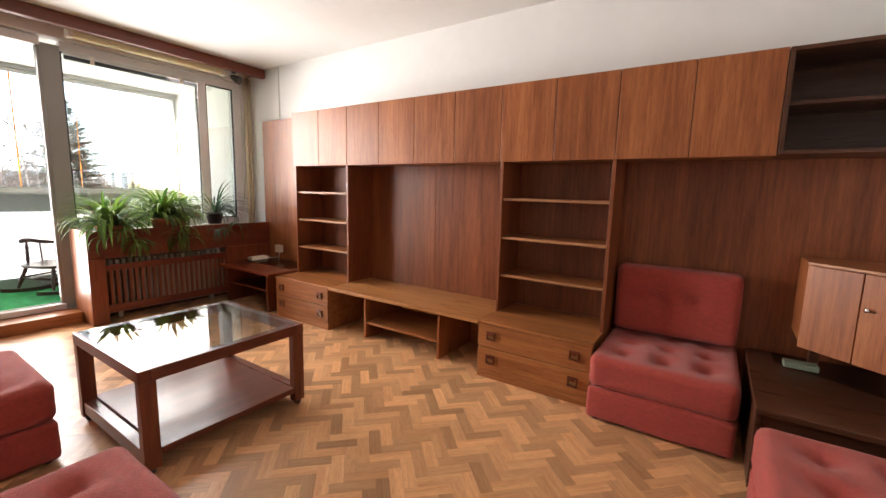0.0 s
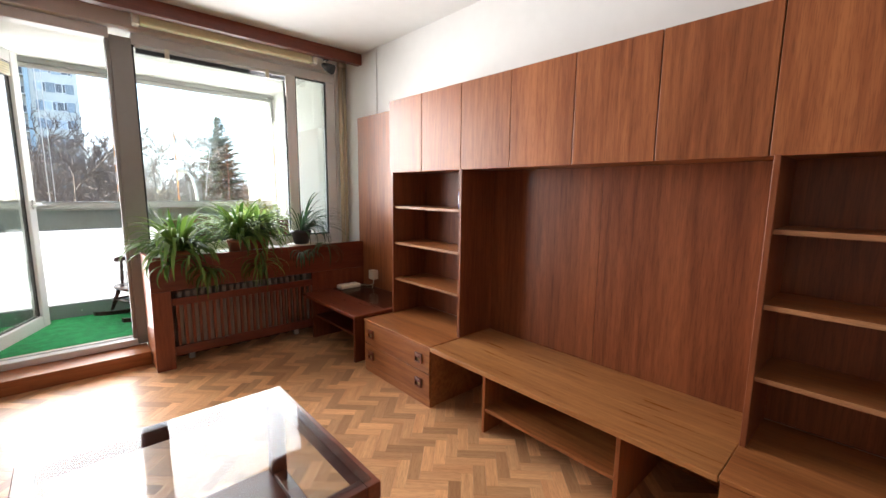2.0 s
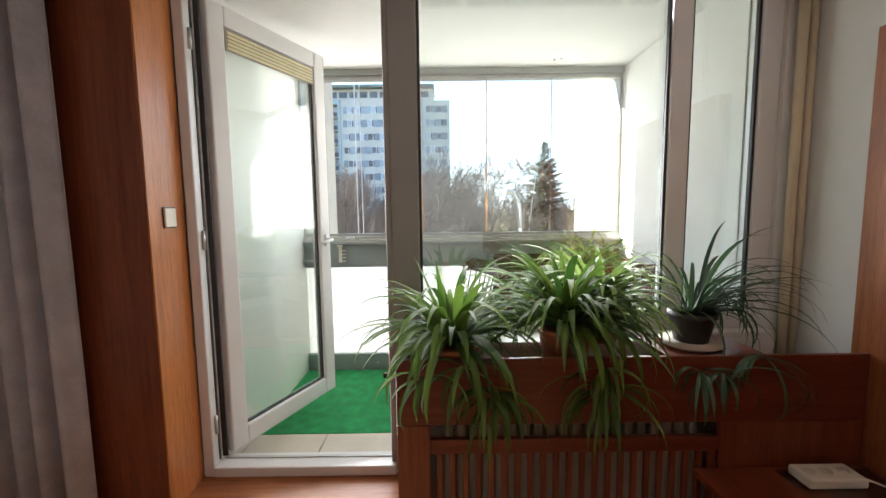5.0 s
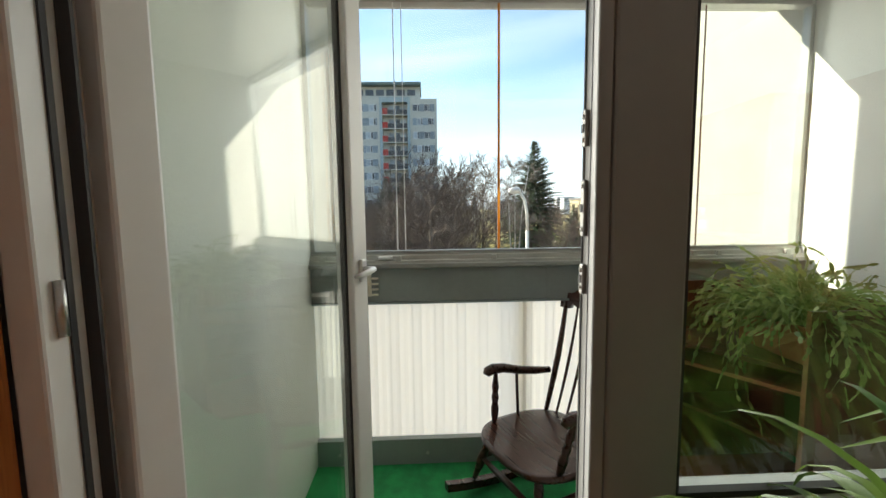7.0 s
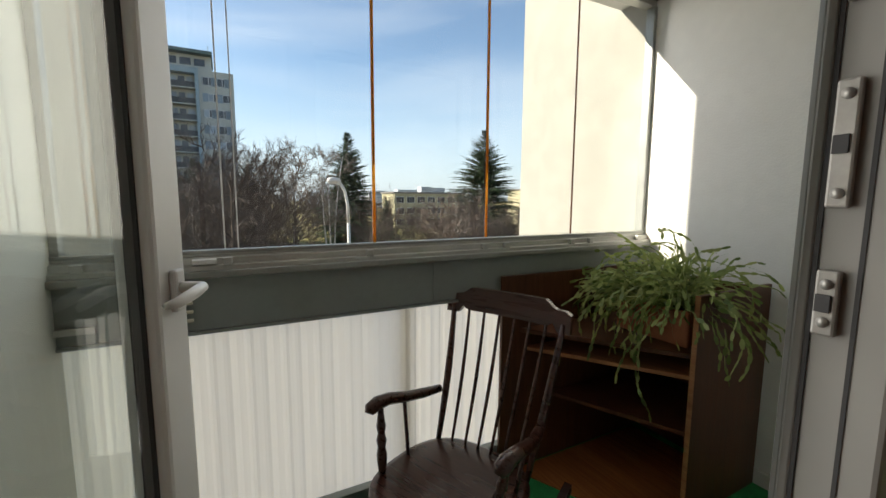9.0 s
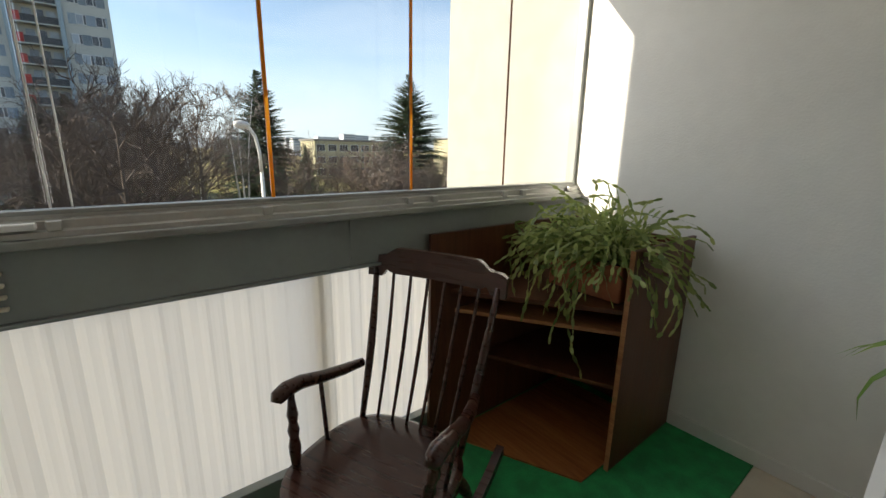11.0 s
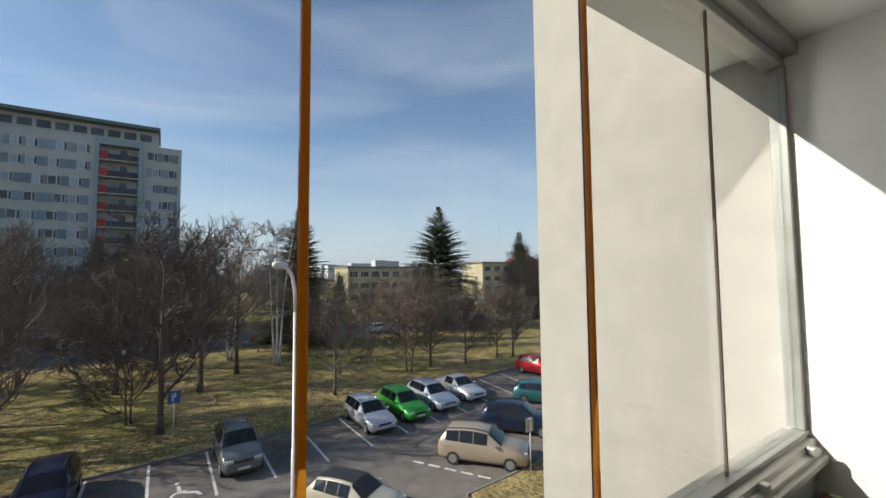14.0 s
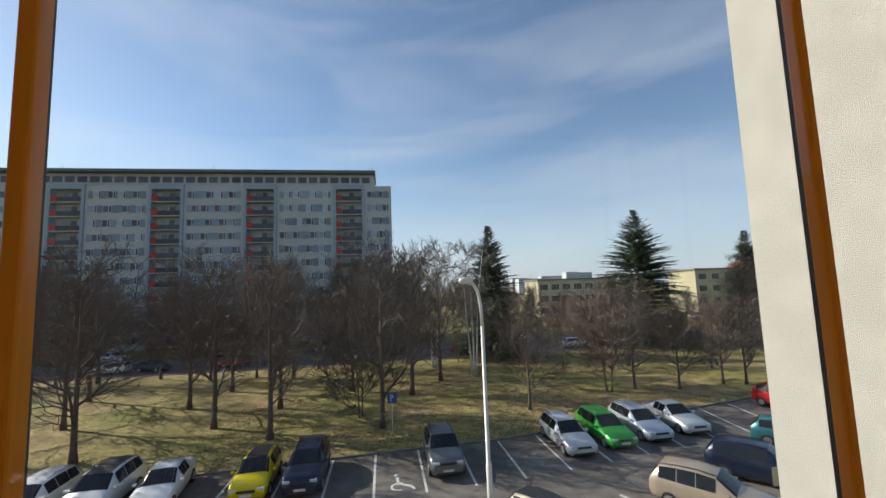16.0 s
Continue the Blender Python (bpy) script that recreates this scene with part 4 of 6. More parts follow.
hook = thing("comb_hook", -6.005, 0.78, 1.0, "cream plastic comb hook hung on the grey rail", "hook")
part("plate", box(-6.0195, -6.010, 0.765, 0.790, 0.96, 1.10, 0.003), CREAM_PLASTIC, hook)
for k in range(4):
    part("tooth", box(-6.0195, -6.000, 0.791, 0.825, 0.965 + 0.028 * k, 0.973 + 0.028 * k, 0.002), CREAM_PLASTIC, hook)
part("clip", box(-6.0195, -6.002, 0.755, 0.80, 1.085, 1.103, 0.003), CREAM_PLASTIC, hook)
for x, y in ((-5.85, 2.45), (-5.83, 2.50)):
    screw = thing("ceiling_plug", x, y, 2.47, "small steel screw in the balcony ceiling", "screw", "ceiling screws")
    part("head", tube([(x, y, 2.4695), (x, y, 2.458)], [0.012, 0.008], 8), STEEL, screw)

# desk standing at the balcony's end
unit = thing("balcony_desk", -5.7, 2.75, ZB + 0.012, "old brown laminate desk standing at the balcony wall", "desk")
ZD = ZB + 0.0125
part("side_panel", box(-6.0, -5.982, 2.02, YR - 0.022, ZD, 1.015, 0.002), DESK_WOOD, unit)
part("side_panel", box(-5.405, -5.387, 2.50, YR - 0.022, ZD, 1.0, 0.002), DESK_WOOD, unit)
part("edge_strip", box(-5.4055, -5.3865, 2.497, 2.4998, ZD, 1.0), EDGE, unit, "pale worn front edge")
part("back", box(-5.981, -5.406, YR - 0.040, YR - 0.023, ZD, 0.98), DESK_WOOD, unit)
slant = [(-5.981, 2.12), (-5.406, 2.51), (-5.406, YR - 0.041), (-5.981, YR - 0.041)]
part("desk_board", prism(slant, "z", 0.745, 0.765, 0.002), DESK_WOOD, unit)
part("lower_board", prism([(-5.981, 2.15), (-5.406, 2.52), (-5.406, YR - 0.041), (-5.981, YR - 0.041)], "z", 0.655, 0.672, 0.002), EDGE, unit, "bare board under the top")
part("bottom_board", prism([(-5.981, 2.30), (-5.406, 2.56), (-5.406, YR - 0.041), (-5.981, YR - 0.041)], "z", 0.40, 0.418, 0.002), DESK_WOOD, unit)
board = thing("loose_board", -5.55, 2.5, ZB + 0.012, "brown hardboard lying on the carpet under the desk", "board")
part("board", prism([(-5.97, 2.10), (-5.42, 2.36), (-5.42, 2.95), (-5.97, 2.95)], "z", ZB + 0.0125, ZB + 0.02), VENEER_X, board)


# ---- rocking chair ----
def rocking_chair(x, y, z, turn):
    ch = thing("rocking_chair", 0, 0, 0, "dark lacquered wooden rocking chair with a spindle back", "rocking chair")
    # saddle seat
    bm = bmesh.new()
    ring = []
    for k in range(40):
        a = 2 * math.pi * k / 40
        c, s = math.cos(a), math.sin(a)
        rx, ry = 0.255, 0.24 + (0.03 if s > 0 else 0)
        ring.append((rx * math.copysign(abs(c) ** 0.72, c), ry * math.copysign(abs(s) ** 0.72, s)))
    tops = []
    for f, h in ((0.97, 0.290), (1.0, 0.300), (0.985, 0.316), (0.9, 0.320), (0.6, 0.310), (0.25, 0.306)):
        tops.append([bm.verts.new((px * f, py * f, h + (0.006 * (py * f / 0.24) if f < 0.95 else 0))) for px, py in ring])
    for a, b in zip(tops, tops[1:]):
        for k in range(40):
            bm.faces.new((a[k], a[(k + 1) % 40], b[(k + 1) % 40], b[k]))
    bm.faces.new(tops[-1]), bm.faces.new(tops[0][::-1])
    part("seat", smooth(bm), CHAIR_WOOD, ch, "shaped saddle seat")
    # crest rail
    bm = bmesh.new()
    prof = []
    for i in range(31):
        u = -1 + 2 * i / 30
        ax_ = abs(u)
        top = 0.925 + (0.0 if ax_ < 0.62 else -0.030 * min(1, (ax_ - 0.62) / 0.14)) - (0.012 * max(0, (ax_ - 0.88) / 0.12) ** 2)
        low = 0.828 + (0.0 if ax_ < 0.66 else 0.020 * math.sin(min(1, (ax_ - 0.66) / 0.10) * math.pi)) - (0.012 if ax_ > 0.76 else 0)
        prof.append((u * 0.275, top, low, 0.36 + 0.030 * (1 - u * u)))
    quad = [[bm.verts.new((px, py + dy + 0.12 * (h - 0.83), h)) for h, dy in ((lo, -0.011), (hi, -0.011), (hi, 0.011), (lo, 0.011))] for px, hi, lo, py in prof]
    for a, b in zip(quad, quad[1:]):
        for k in range(4):
            bm.faces.new((a[k], a[(k + 1) % 4], b[(k + 1) % 4], b[k]))
    bm.faces.new(quad[0][::-1]), bm.faces.new(quad[-1])
    bmesh.ops.recalc_face_normals(bm, faces=bm.faces)
    part("crest_rail", bm, CHAIR_WOOD, ch, "shaped crest rail of the back")
    for i in range(8):
        u = -1 + 2 * i / 7
        r = 0.0135 if i in (0, 7) else 0.0068
        b = Vector((u * 0.20, 0.225 - 0.03 * u * u, 0.312))
        e = Vector((u * 0.245, 0.362 + 0.03 * (1 - u * u), 0.845))
        mids = [b.lerp(e, k / 6) for k in range(7)]
        for k, m in enumerate(mids):
            m.y += 0.012 * math.sin(math.pi * k / 6)
        part("spindle", tube(mids, [r * f for f in (0.8, 0.95, 1.1, 1.15, 1.05, 0.9, 0.8)], 8), CHAIR_WOOD, ch)
    for s in (-1, 1):
        arm = tube([(s * 0.228, 0.240, 0.510), (s * 0.248, 0.16, 0.514), (s * 0.262, 0.07, 0.528), (s * 0.268, -0.02, 0.553), (s * 0.268, -0.08, 0.558), (s * 0.268, -0.11, 0.549), (s * 0.266, -0.12, 0.536)],
                   [0.016, 0.020, 0.021, 0.023, 0.026, 0.025, 0.016], 10)
        part("armrest", arm, CHAIR_WOOD, ch, "curved scroll armrest")
        post = tube([Vector((s * 0.222, -0.10, 0.31)).lerp(Vector((s * 0.264, -0.065, 0.545)), k / 10) for k in range(11)],
                    [0.011, 0.015, 0.018, 0.019, 0.014, 0.019, 0.013, 0.018, 0.014, 0.011, 0.010], 10)
        part("arm_post", post, CHAIR_WOOD, ch, "turned post under the arm")
        part("arm_spindle", tube([(s * 0.225, 0.04, 0.31), (s * 0.258, 0.055, 0.522)], 0.0075, 8), CHAIR_WOOD, ch)
        part("front_leg", tube([Vector((s * 0.17, -0.15, 0.298)).lerp(Vector((s * 0.225, -0.21, 0.066)), k / 8) for k in range(9)],
                               [0.014, 0.018, 0.020, 0.016, 0.021, 0.022, 0.017, 0.014, 0.012], 10), CHAIR_WOOD, ch)
        part("rear_leg", tube([Vector((s * 0.17, 0.17, 0.298)).lerp(Vector((s * 0.225, 0.27, 0.060)), k / 8) for k in range(9)],
                              [0.014, 0.018, 0.020, 0.016, 0.021, 0.022, 0.017, 0.014, 0.012], 10), CHAIR_WOOD, ch)
        pts = [(s * 0.225, -0.36 + 0.09 * k, 0.020 + 0.30 * (-0.36 + 0.09 * k - 0.04) ** 2) for k in range(11)]
        bm = bmesh.new()
        q = [[bm.verts.new((px + a, py, pz + c)) for a, c in ((-0.016, -0.019), (0.016, -0.019), (0.016, 0.019), (-0.016, 0.019))] for px, py, pz in pts]
        for a, b in zip(q, q[1:]):
            for k in range(4):
                bm.faces.new((a[k], a[(k + 1) % 4], b[(k + 1) % 4], b[k]))
        bm.faces.new(q[0][::-1]), bm.faces.new(q[-1])
        bmesh.ops.recalc_face_normals(bm, faces=bm.faces)
        part("rocker", bm, CHAIR_WOOD, ch, "curved runner")
        part("side_stretcher", tube([(s * 0.198, -0.18, 0.18), (s * 0.198, 0.22, 0.18)], [0.010, 0.010], 8), CHAIR_WOOD, ch)
    part("stretcher", tube([(-0.20, -0.185, 0.175), (0, -0.185, 0.175), (0.20, -0.185, 0.175)], [0.009, 0.016, 0.009], 8), CHAIR_WOOD, ch)
    ch.matrix_basis = pose(x, y, z, 0, 0, turn)
    return ch


rocking_chair(-5.655, 1.565, ZB + 0.0125, 24)


# ---- plants ----
def strap_leaf(bm, base, heading, length, rise, droop, width, segs=9, fold=0.35):
    """A long arching leaf, folded along its middle."""
    d = Vector((math.cos(heading), math.sin(heading), 0))
    side = Vector((-d.y, d.x, 0))
    p, ang = Vector(base), rise
    rows = []
    for k in range(segs + 1):
        u = k / segs
        w = width * (0.55 + 0.9 * u if u < 0.35 else (1 - ((u - 0.35) / 0.65) ** 1.8) * 0.87 + 0.02)
        up = Vector((-d.x * math.sin(ang), -d.y * math.sin(ang), math.cos(ang)))
        rows.append([bm.verts.new(p + side * w + up * w * fold), bm.verts.new(p), bm.verts.new(p - side * w + up * w * fold)])
        step = d * math.cos(ang) + Vector((0, 0, math.sin(ang)))
        p = p + step * (length / segs)
        ang -= droop / segs * (0.5 + u * 1.2)
    for a, b in zip(rows, rows[1:]):
        for k in (0, 1):
            bm.faces.new((a[k], a[k + 1], b[k + 1], b[k])).smooth = True


def pot(name_parent, x, y, z, r0, r1, h, mat):
    part("pot", smooth(lathe([(r0 * 0.6, 0), (r0, 0.001), (r1, h - 0.02), (r1 + 0.006, h - 0.019), (r1 + 0.006, h), (r1 - 0.006, h), (r1 - 0.01, h - 0.012)], x, y, z, 24)), mat, name_parent)
    part("soil", lathe([(r1 - 0.008, h - 0.02), (0.01, h - 0.018)], x, y, z, 20), SOIL, name_parent)


def spider_plant(x, y, z, leaves, size, seed, label, mat=LEAF, pot_mat=TERRACOTTA, h=0.13, r=0.085, lean=None, runners=4, spread=(0.2, 1.45), droop=(1.2, 2.9), wide=(0.012, 0.022), extra=()):
    rng = random.Random(seed)
    pl = thing("spider_plant", x, y, z, label, "plant", "plants on the radiator box")
    pot(pl, x, y, z, r * 0.75, r, h, pot_mat)
    bm = bmesh.new()
    for k in range(leaves):
        a = rng.uniform(0, 2 * math.pi) if lean is None or rng.random() < 0.35 else rng.gauss(lean, 0.55)
        rr = rng.uniform(0, r * 0.6)
        length = size * rng.uniform(0.6, 1.15)
        strap_leaf(bm, (x + rr * math.cos(a), y + rr * math.sin(a), z + h), a + rng.uniform(-0.4, 0.4), length, rng.uniform(*spread), rng.uniform(*droop), rng.uniform(*wide))
    for k in range(runners):
        a = rng.uniform(-1.0, 1.0)
        c = (max(x + 0.14, -4.13) + rng.uniform(0, 0.05), y + rng.uniform(-0.16, 0.16), 0.84 - rng.uniform(0.0, 0.16))
        for j in range(9):
            strap_leaf(bm, c, rng.uniform(-1.5, 1.5), size * rng.uniform(0.35, 0.7), rng.uniform(-0.3, 0.7), rng.uniform(2, 3.2), rng.uniform(0.006, 0.011))
    for heading, length, rise in extra:
        strap_leaf(bm, (x, y - 0.03, z + h), heading, length, rise, 0.25, 0.017)
    part("leaves", bm, mat, pl, "long arching green leaves")
    return pl


spider_plant(-4.25, 1.64, 0.74, 135, 0.42, 3, "bushy spider plant hanging over the edge of the radiator box", runners=5, r=0.10, extra=((-1.9, 0.36, 1.30), (-0.4, 0.34, 1.42)))
spider_plant(-4.27, 2.08, 0.72, 170, 0.45, 5, "large bright green spider plant in a clay pot", runners=4, h=0.20, r=0.10)
spider_plant(-4.42, 2.28, 0.815, 90, 0.40, 8, "paler spider plant behind the larger one", runners=0, h=0.14, mat=leaf_material("pale_leaf", (0.12, 0.22, 0.04), (0.26, 0.36, 0.10), 0.4))
long_plant = spider_plant(-4.34, 2.62, 0.835, 75, 0.46, 13, "dark narrow-leaved plant in a black pot on a saucer", LEAF_DARK, POT_DARK, 0.12, 0.085, runners=3, lean=1.3, spread=(0.15, 1.3), droop=(0.9, 3.0), wide=(0.006, 0.012))
part("saucer", smooth(lathe([(0.10, 0.0), (0.125, 0.018), (0.12, 0.02), (0.09, 0.006)], -4.34, 2.62, 0.815, 24)), TILE, long_plant)
part("ledge", box(-4.47, -4.165, 2.46, 2.84, 0.795, 0.814, 0.003), MAHOGANY_Y, planter)


def leaf_cactus(x, y, z, seed):
    rng = random.Random(seed)
    pl = thing("leaf_cactus", x, y, z, "overgrown trailing leaf cactus in a brown trough on the desk", "plant")
    bm = box(x - 0.17, x + 0.17, y - 0.08, y + 0.08, z, z + 0.15, 0.01)
    part("trough", bm, TERRACOTTA, pl, "brown plastic flower trough")
    part("soil", box(x - 0.155, x + 0.155, y - 0.065, y + 0.065, z + 0.15, z + 0.153), SOIL, pl)
    bm = bmesh.new()
    for k in range(380):
        a = rng.uniform(0, 2 * math.pi)
        p = Vector((x + rng.uniform(-0.15, 0.15), y + rng.uniform(-0.06, 0.06), z + 0.15))
        tilt = rng.uniform(0.2, 1.2)
        d = Vector((math.cos(a) * math.cos(tilt), math.sin(a) * math.cos(tilt) - 0.15, math.sin(tilt))).normalized()
        n = rng.randint(5, 13) + (7 if k % 9 == 0 else 0)
        for j in range(n):
            ln, w = rng.uniform(0.026, 0.042), rng.uniform(0.0055, 0.0095)
            side = d.cross(Vector((rng.uniform(-1, 1), rng.uniform(-1, 1), rng.uniform(-0.3, 1)))).normalized()
            q = p + d * ln
            v = [bm.verts.new(c) for c in (p - side * w * 0.35, p + d * ln * 0.45 - side * w, q - side * w * 0.6, q + side * w * 0.6, p + d * ln * 0.45 + side * w, p + side * w * 0.35)]
            bm.faces.new(v)
            p = q
            d = (d + Vector((rng.uniform(-0.42, 0.42), rng.uniform(-0.42, 0.42), rng.uniform(-0.3, 0.18) - 0.026 * j))).normalized()
            if p.y > YR - 0.03:
                d.y = -abs(d.y)
            if p.x < -5.97 and p.z < 1.2:
                d.x = abs(d.x)
    part("foliage", bm, CACTUS, pl, "flat jointed green stems")


leaf_cactus(-5.62, 2.62, 0.766, 4)

# ---- outside: ground ----
G = -7.6
def mottled(name, stops, sizes, rough, bump):
    """Ground: broad patches, clumps and fine litter, each with its own colours."""
    m = bpy.data.materials.new(name)
    m.use_nodes = True
    n, l = m.node_tree.nodes, m.node_tree.links
    p, co = n["Principled BSDF"], n.new("ShaderNodeTexCoord")
    out = None
    for (lo, hi), size, (a, b) in zip(stops, sizes, ((0.38, 0.62), (0.40, 0.60), (0.42, 0.58))):
        nz, ramp = n.new("ShaderNodeTexNoise"), n.new("ShaderNodeValToRGB")
        nz.inputs["Scale"].default_value, nz.inputs["Detail"].default_value, nz.inputs["Roughness"].default_value = size, 6, 0.65
        l.new(co.outputs["Object"], nz.inputs["Vector"]), l.new(nz.outputs["Fac"], ramp.inputs[0])
        ramp.color_ramp.elements[0].position, ramp.color_ramp.elements[1].position = a, b
        ramp.color_ramp.elements[0].color, ramp.color_ramp.elements[1].color = (*lo, 1), (*hi, 1)
        if out is None:
            out = ramp.outputs[0]
        else:
            mx = n.new("ShaderNodeMixRGB")
            mx.blend_type, mx.inputs[0].default_value = "MULTIPLY", 1.0
            l.new(out, mx.inputs[1]), l.new(ramp.outputs[0], mx.inputs[2])
            out = mx.outputs[0]
    bp = n.new("ShaderNodeBump")
    bp.inputs["Strength"].default_value, bp.inputs["Distance"].default_value = bump, 0.06
    l.new(nz.outputs["Fac"], bp.inputs["Height"]), l.new(bp.outputs[0], p.inputs["Normal"])
    l.new(out, p.inputs["Base Color"])
    p.inputs["Roughness"].default_value, p.inputs["Specular IOR Level"].default_value = rough, 0.2
    return m


GRASS = mottled("dry_spring_grass", (((0.38, 0.295, 0.155), (0.265, 0.255, 0.085)), ((0.66, 0.64, 0.60), (1.12, 1.10, 1.05)), ((0.45, 0.42, 0.38), (1.2, 1.2, 1.15))), (0.10, 0.9, 6.0), 0.95, 0.8)
ASPHALT = mottled("worn_asphalt", (((0.132, 0.117, 0.106), (0.195, 0.175, 0.157)), ((0.80, 0.80, 0.80), (1.08, 1.08, 1.08)), ((0.85, 0.85, 0.85), (1.1, 1.1, 1.1))), (0.22, 1.6, 30.0), 0.85, 0.25)
LINE = material("white_road_paint", (0.62, 0.62, 0.60), 0.7, vary=0.18, scale=3)
KERB = material("grey_kerb_stone", (0.20, 0.185, 0.17), 0.85, vary=0.15, scale=2)
EDGE_LINE = [(-28.4, -60), (-29.0, -20), (-30.2, -8.5), (-30.95, 1.0), (-31.4, 8.5), (-32.6, 15.4), (-34.9, 28.0), (-37.0, 38.0), (-40, 60)]
structure("ground", box(-3000, 600, -2500, 2500, G - 1.0, G - 0.12), GRASS, "dry spring grass reaching to the horizon", "ground")
structure("lawn", prism([(x - 0.14, y) for x, y in EDGE_LINE] + [(-62, 60), (-62, -60)], "z", G - 0.11, G + 0.06), GRASS, "dry patchy park lawn under bare trees", "lawn")
structure("road", prism(EDGE_LINE + [(-6.3, 60), (-6.3, -60)], "z", G - 0.11, G), ASPHALT, "worn asphalt car park below the flats", "car park")
structure("road_far", box(-80, -63, -70, 110, G - 0.11, G - 0.02), ASPHALT, "street with parked cars behind the park", "road")
structure("lawn_near", prism([(-19.6, 12.2), (-19.9, 16.5), (-24.0, 30.0), (-6.4, 30.0), (-6.4, 12.2)], "z", G - 0.1, G + 0.09), GRASS, "dry grass strip below the house", "lawn")
structure("kerb_near", prism([(-19.75, 12.05), (-20.05, 16.5), (-24.15, 30.0), (-24.01, 30.0), (-19.91, 16.5), (-19.61, 12.05)], "z", G - 0.1, G + 0.12), KERB, "grey kerb along the grass strip", "kerb")
KERB_X = lambda y: float(np.interp(y, [p[1] for p in EDGE_LINE], [p[0] for p in EDGE_LINE]))
kerb = thing("kerb", -31, 1, G, "grey concrete kerb along the car park", "kerb", "", "structure")
for k in range(36):
    y0, y1 = -30 + k * 2.0, -28.02 + k * 2.0
    x0, x1 = KERB_X(y0), KERB_X(y1)
    part("kerb_stone", prism([(x0 - 0.135, y0), (x0 - 0.005, y0), (x1 - 0.005, y1), (x1 - 0.135, y1)], "z", G - 0.1, G + 0.11, 0.012), KERB, kerb)
bays = [-19.1, -16.5, -14.0, -11.4, -8.8, -6.3, -3.7, -1.35, 1.0, 3.46, 5.86, 8.4, 10.95, 13.5, 16.1, 18.8, 21.6, 24.5, 27.4]
marks = thing("bay_marking", -28, 4, G, "white painted parking bay lines on asphalt", "road marking", "", "structure")
for y in bays:
    kx, lean = KERB_X(y), max(0.0, (y - 12) * 0.012)
    part("line", prism([(kx + 0.05, y - 0.06), (kx + 0.05, y + 0.06), (kx + 5.25, y + 0.06 - lean * 5), (kx + 5.25, y - 0.06 - lean * 5)], "z", G + 0.001, G + 0.006), LINE, marks)
for k in range(5):
    part("dash", prism([(-23.8 + k * 0.75, 11.9 + k * 0.42), (-23.73 + k * 0.75, 11.78 + k * 0.42), (-23.2 + k * 0.75, 12.08 + k * 0.42), (-23.27 + k * 0.75, 12.2 + k * 0.42)], "z", G + 0.001, G + 0.006), LINE, marks)
symbol = thing("wheelchair_sign", -26.9, 2.2, G, "white wheelchair symbol painted on the asphalt", "road marking", "", "structure")
bm = bmesh.new()
for k in range(14):
    a0, a1 = math.radians(-200 + k * 17), math.radians(-184 + k * 17)
    add(bm, prism([(-26.7 + 0.42 * r * math.cos(a) * -1, 2.2 + 0.42 * r * math.sin(a)) for a, r in ((a0, 1), (a1, 1), (a1, 0.74), (a0, 0.74))], "z", G + 0.001, G + 0.006))
part("wheel", bm, LINE, symbol)
part("back", prism([(-27.7, 2.05), (-27.7, 2.2), (-26.9, 2.25), (-26.9, 2.1)], "z", G + 0.001, G + 0.006), LINE, symbol)
part("leg", prism([(-27.0, 2.25), (-26.88, 2.25), (-26.6, 2.72), (-26.3, 2.85), (-26.35, 2.97), (-26.75, 2.82)], "z", G + 0.001, G + 0.006), LINE, symbol)
part("head", smooth(tube([(-27.95, 2.12, G + 0.001), (-27.95, 2.12, G + 0.006)], 0.13, 14)), LINE, symbol)

# ---- apartment slab across the park ----
SLAB = material("pale_facade_render", (0.48, 0.485, 0.445), 0.9, vary=0.08, scale=0.15)
SLAB_BLUE = material("blue_grey_infill", (0.22, 0.275, 0.32), 0.6, vary=0.25, scale=0.35, by_object=0.2)
SLAB_TEAL = material("pale_blue_pilaster", (0.30, 0.38, 0.42), 0.85, vary=0.06, scale=0.3)
RED_PANEL = material("red_balcony_panel", (0.40, 0.045, 0.035), 0.7, vary=0.12, scale=0.8, by_object=0.15)
GRILLE = material("dark_balcony_grille", (0.055, 0.062, 0.068), 0.6, vary=0.2, scale=2, by_object=0.25)
ROOF_EDGE = material("teal_roof_edge", (0.11, 0.16, 0.16), 0.7, vary=0.1, scale=0.3)
DARK_PANE = material("dark_window_pane", (0.075, 0.085, 0.10), 0.12, vary=0.3, scale=0.6, by_object=0.5)
# pale panes: curtains, and the sky's reflection put into the colour
LIGHT_PANE = material("sky_curtain_pane", (0.33, 0.38, 0.43), 0.3, vary=0.2, scale=0.6, by_object=0.35)
WHITE_FRAME = material("white_frame_far", (0.74, 0.74, 0.72), 0.6)
slab = thing("apartment_building", -92, -40, G, "long grey slab of flats with red balcony panels", "apartment block")
XF, YEND, ZROOF = -92.0, 3.6, 24.2
part("wall", box(XF - 12, XF - 1.4, -110, YEND, G, ZROOF - 0.4), SLAB, slab)
rng = random.Random(11)
win_frame = None
cols = [-2.55 - 17.55 * k for k in range(6)]
top_row = 22.35
prev_edge = YEND
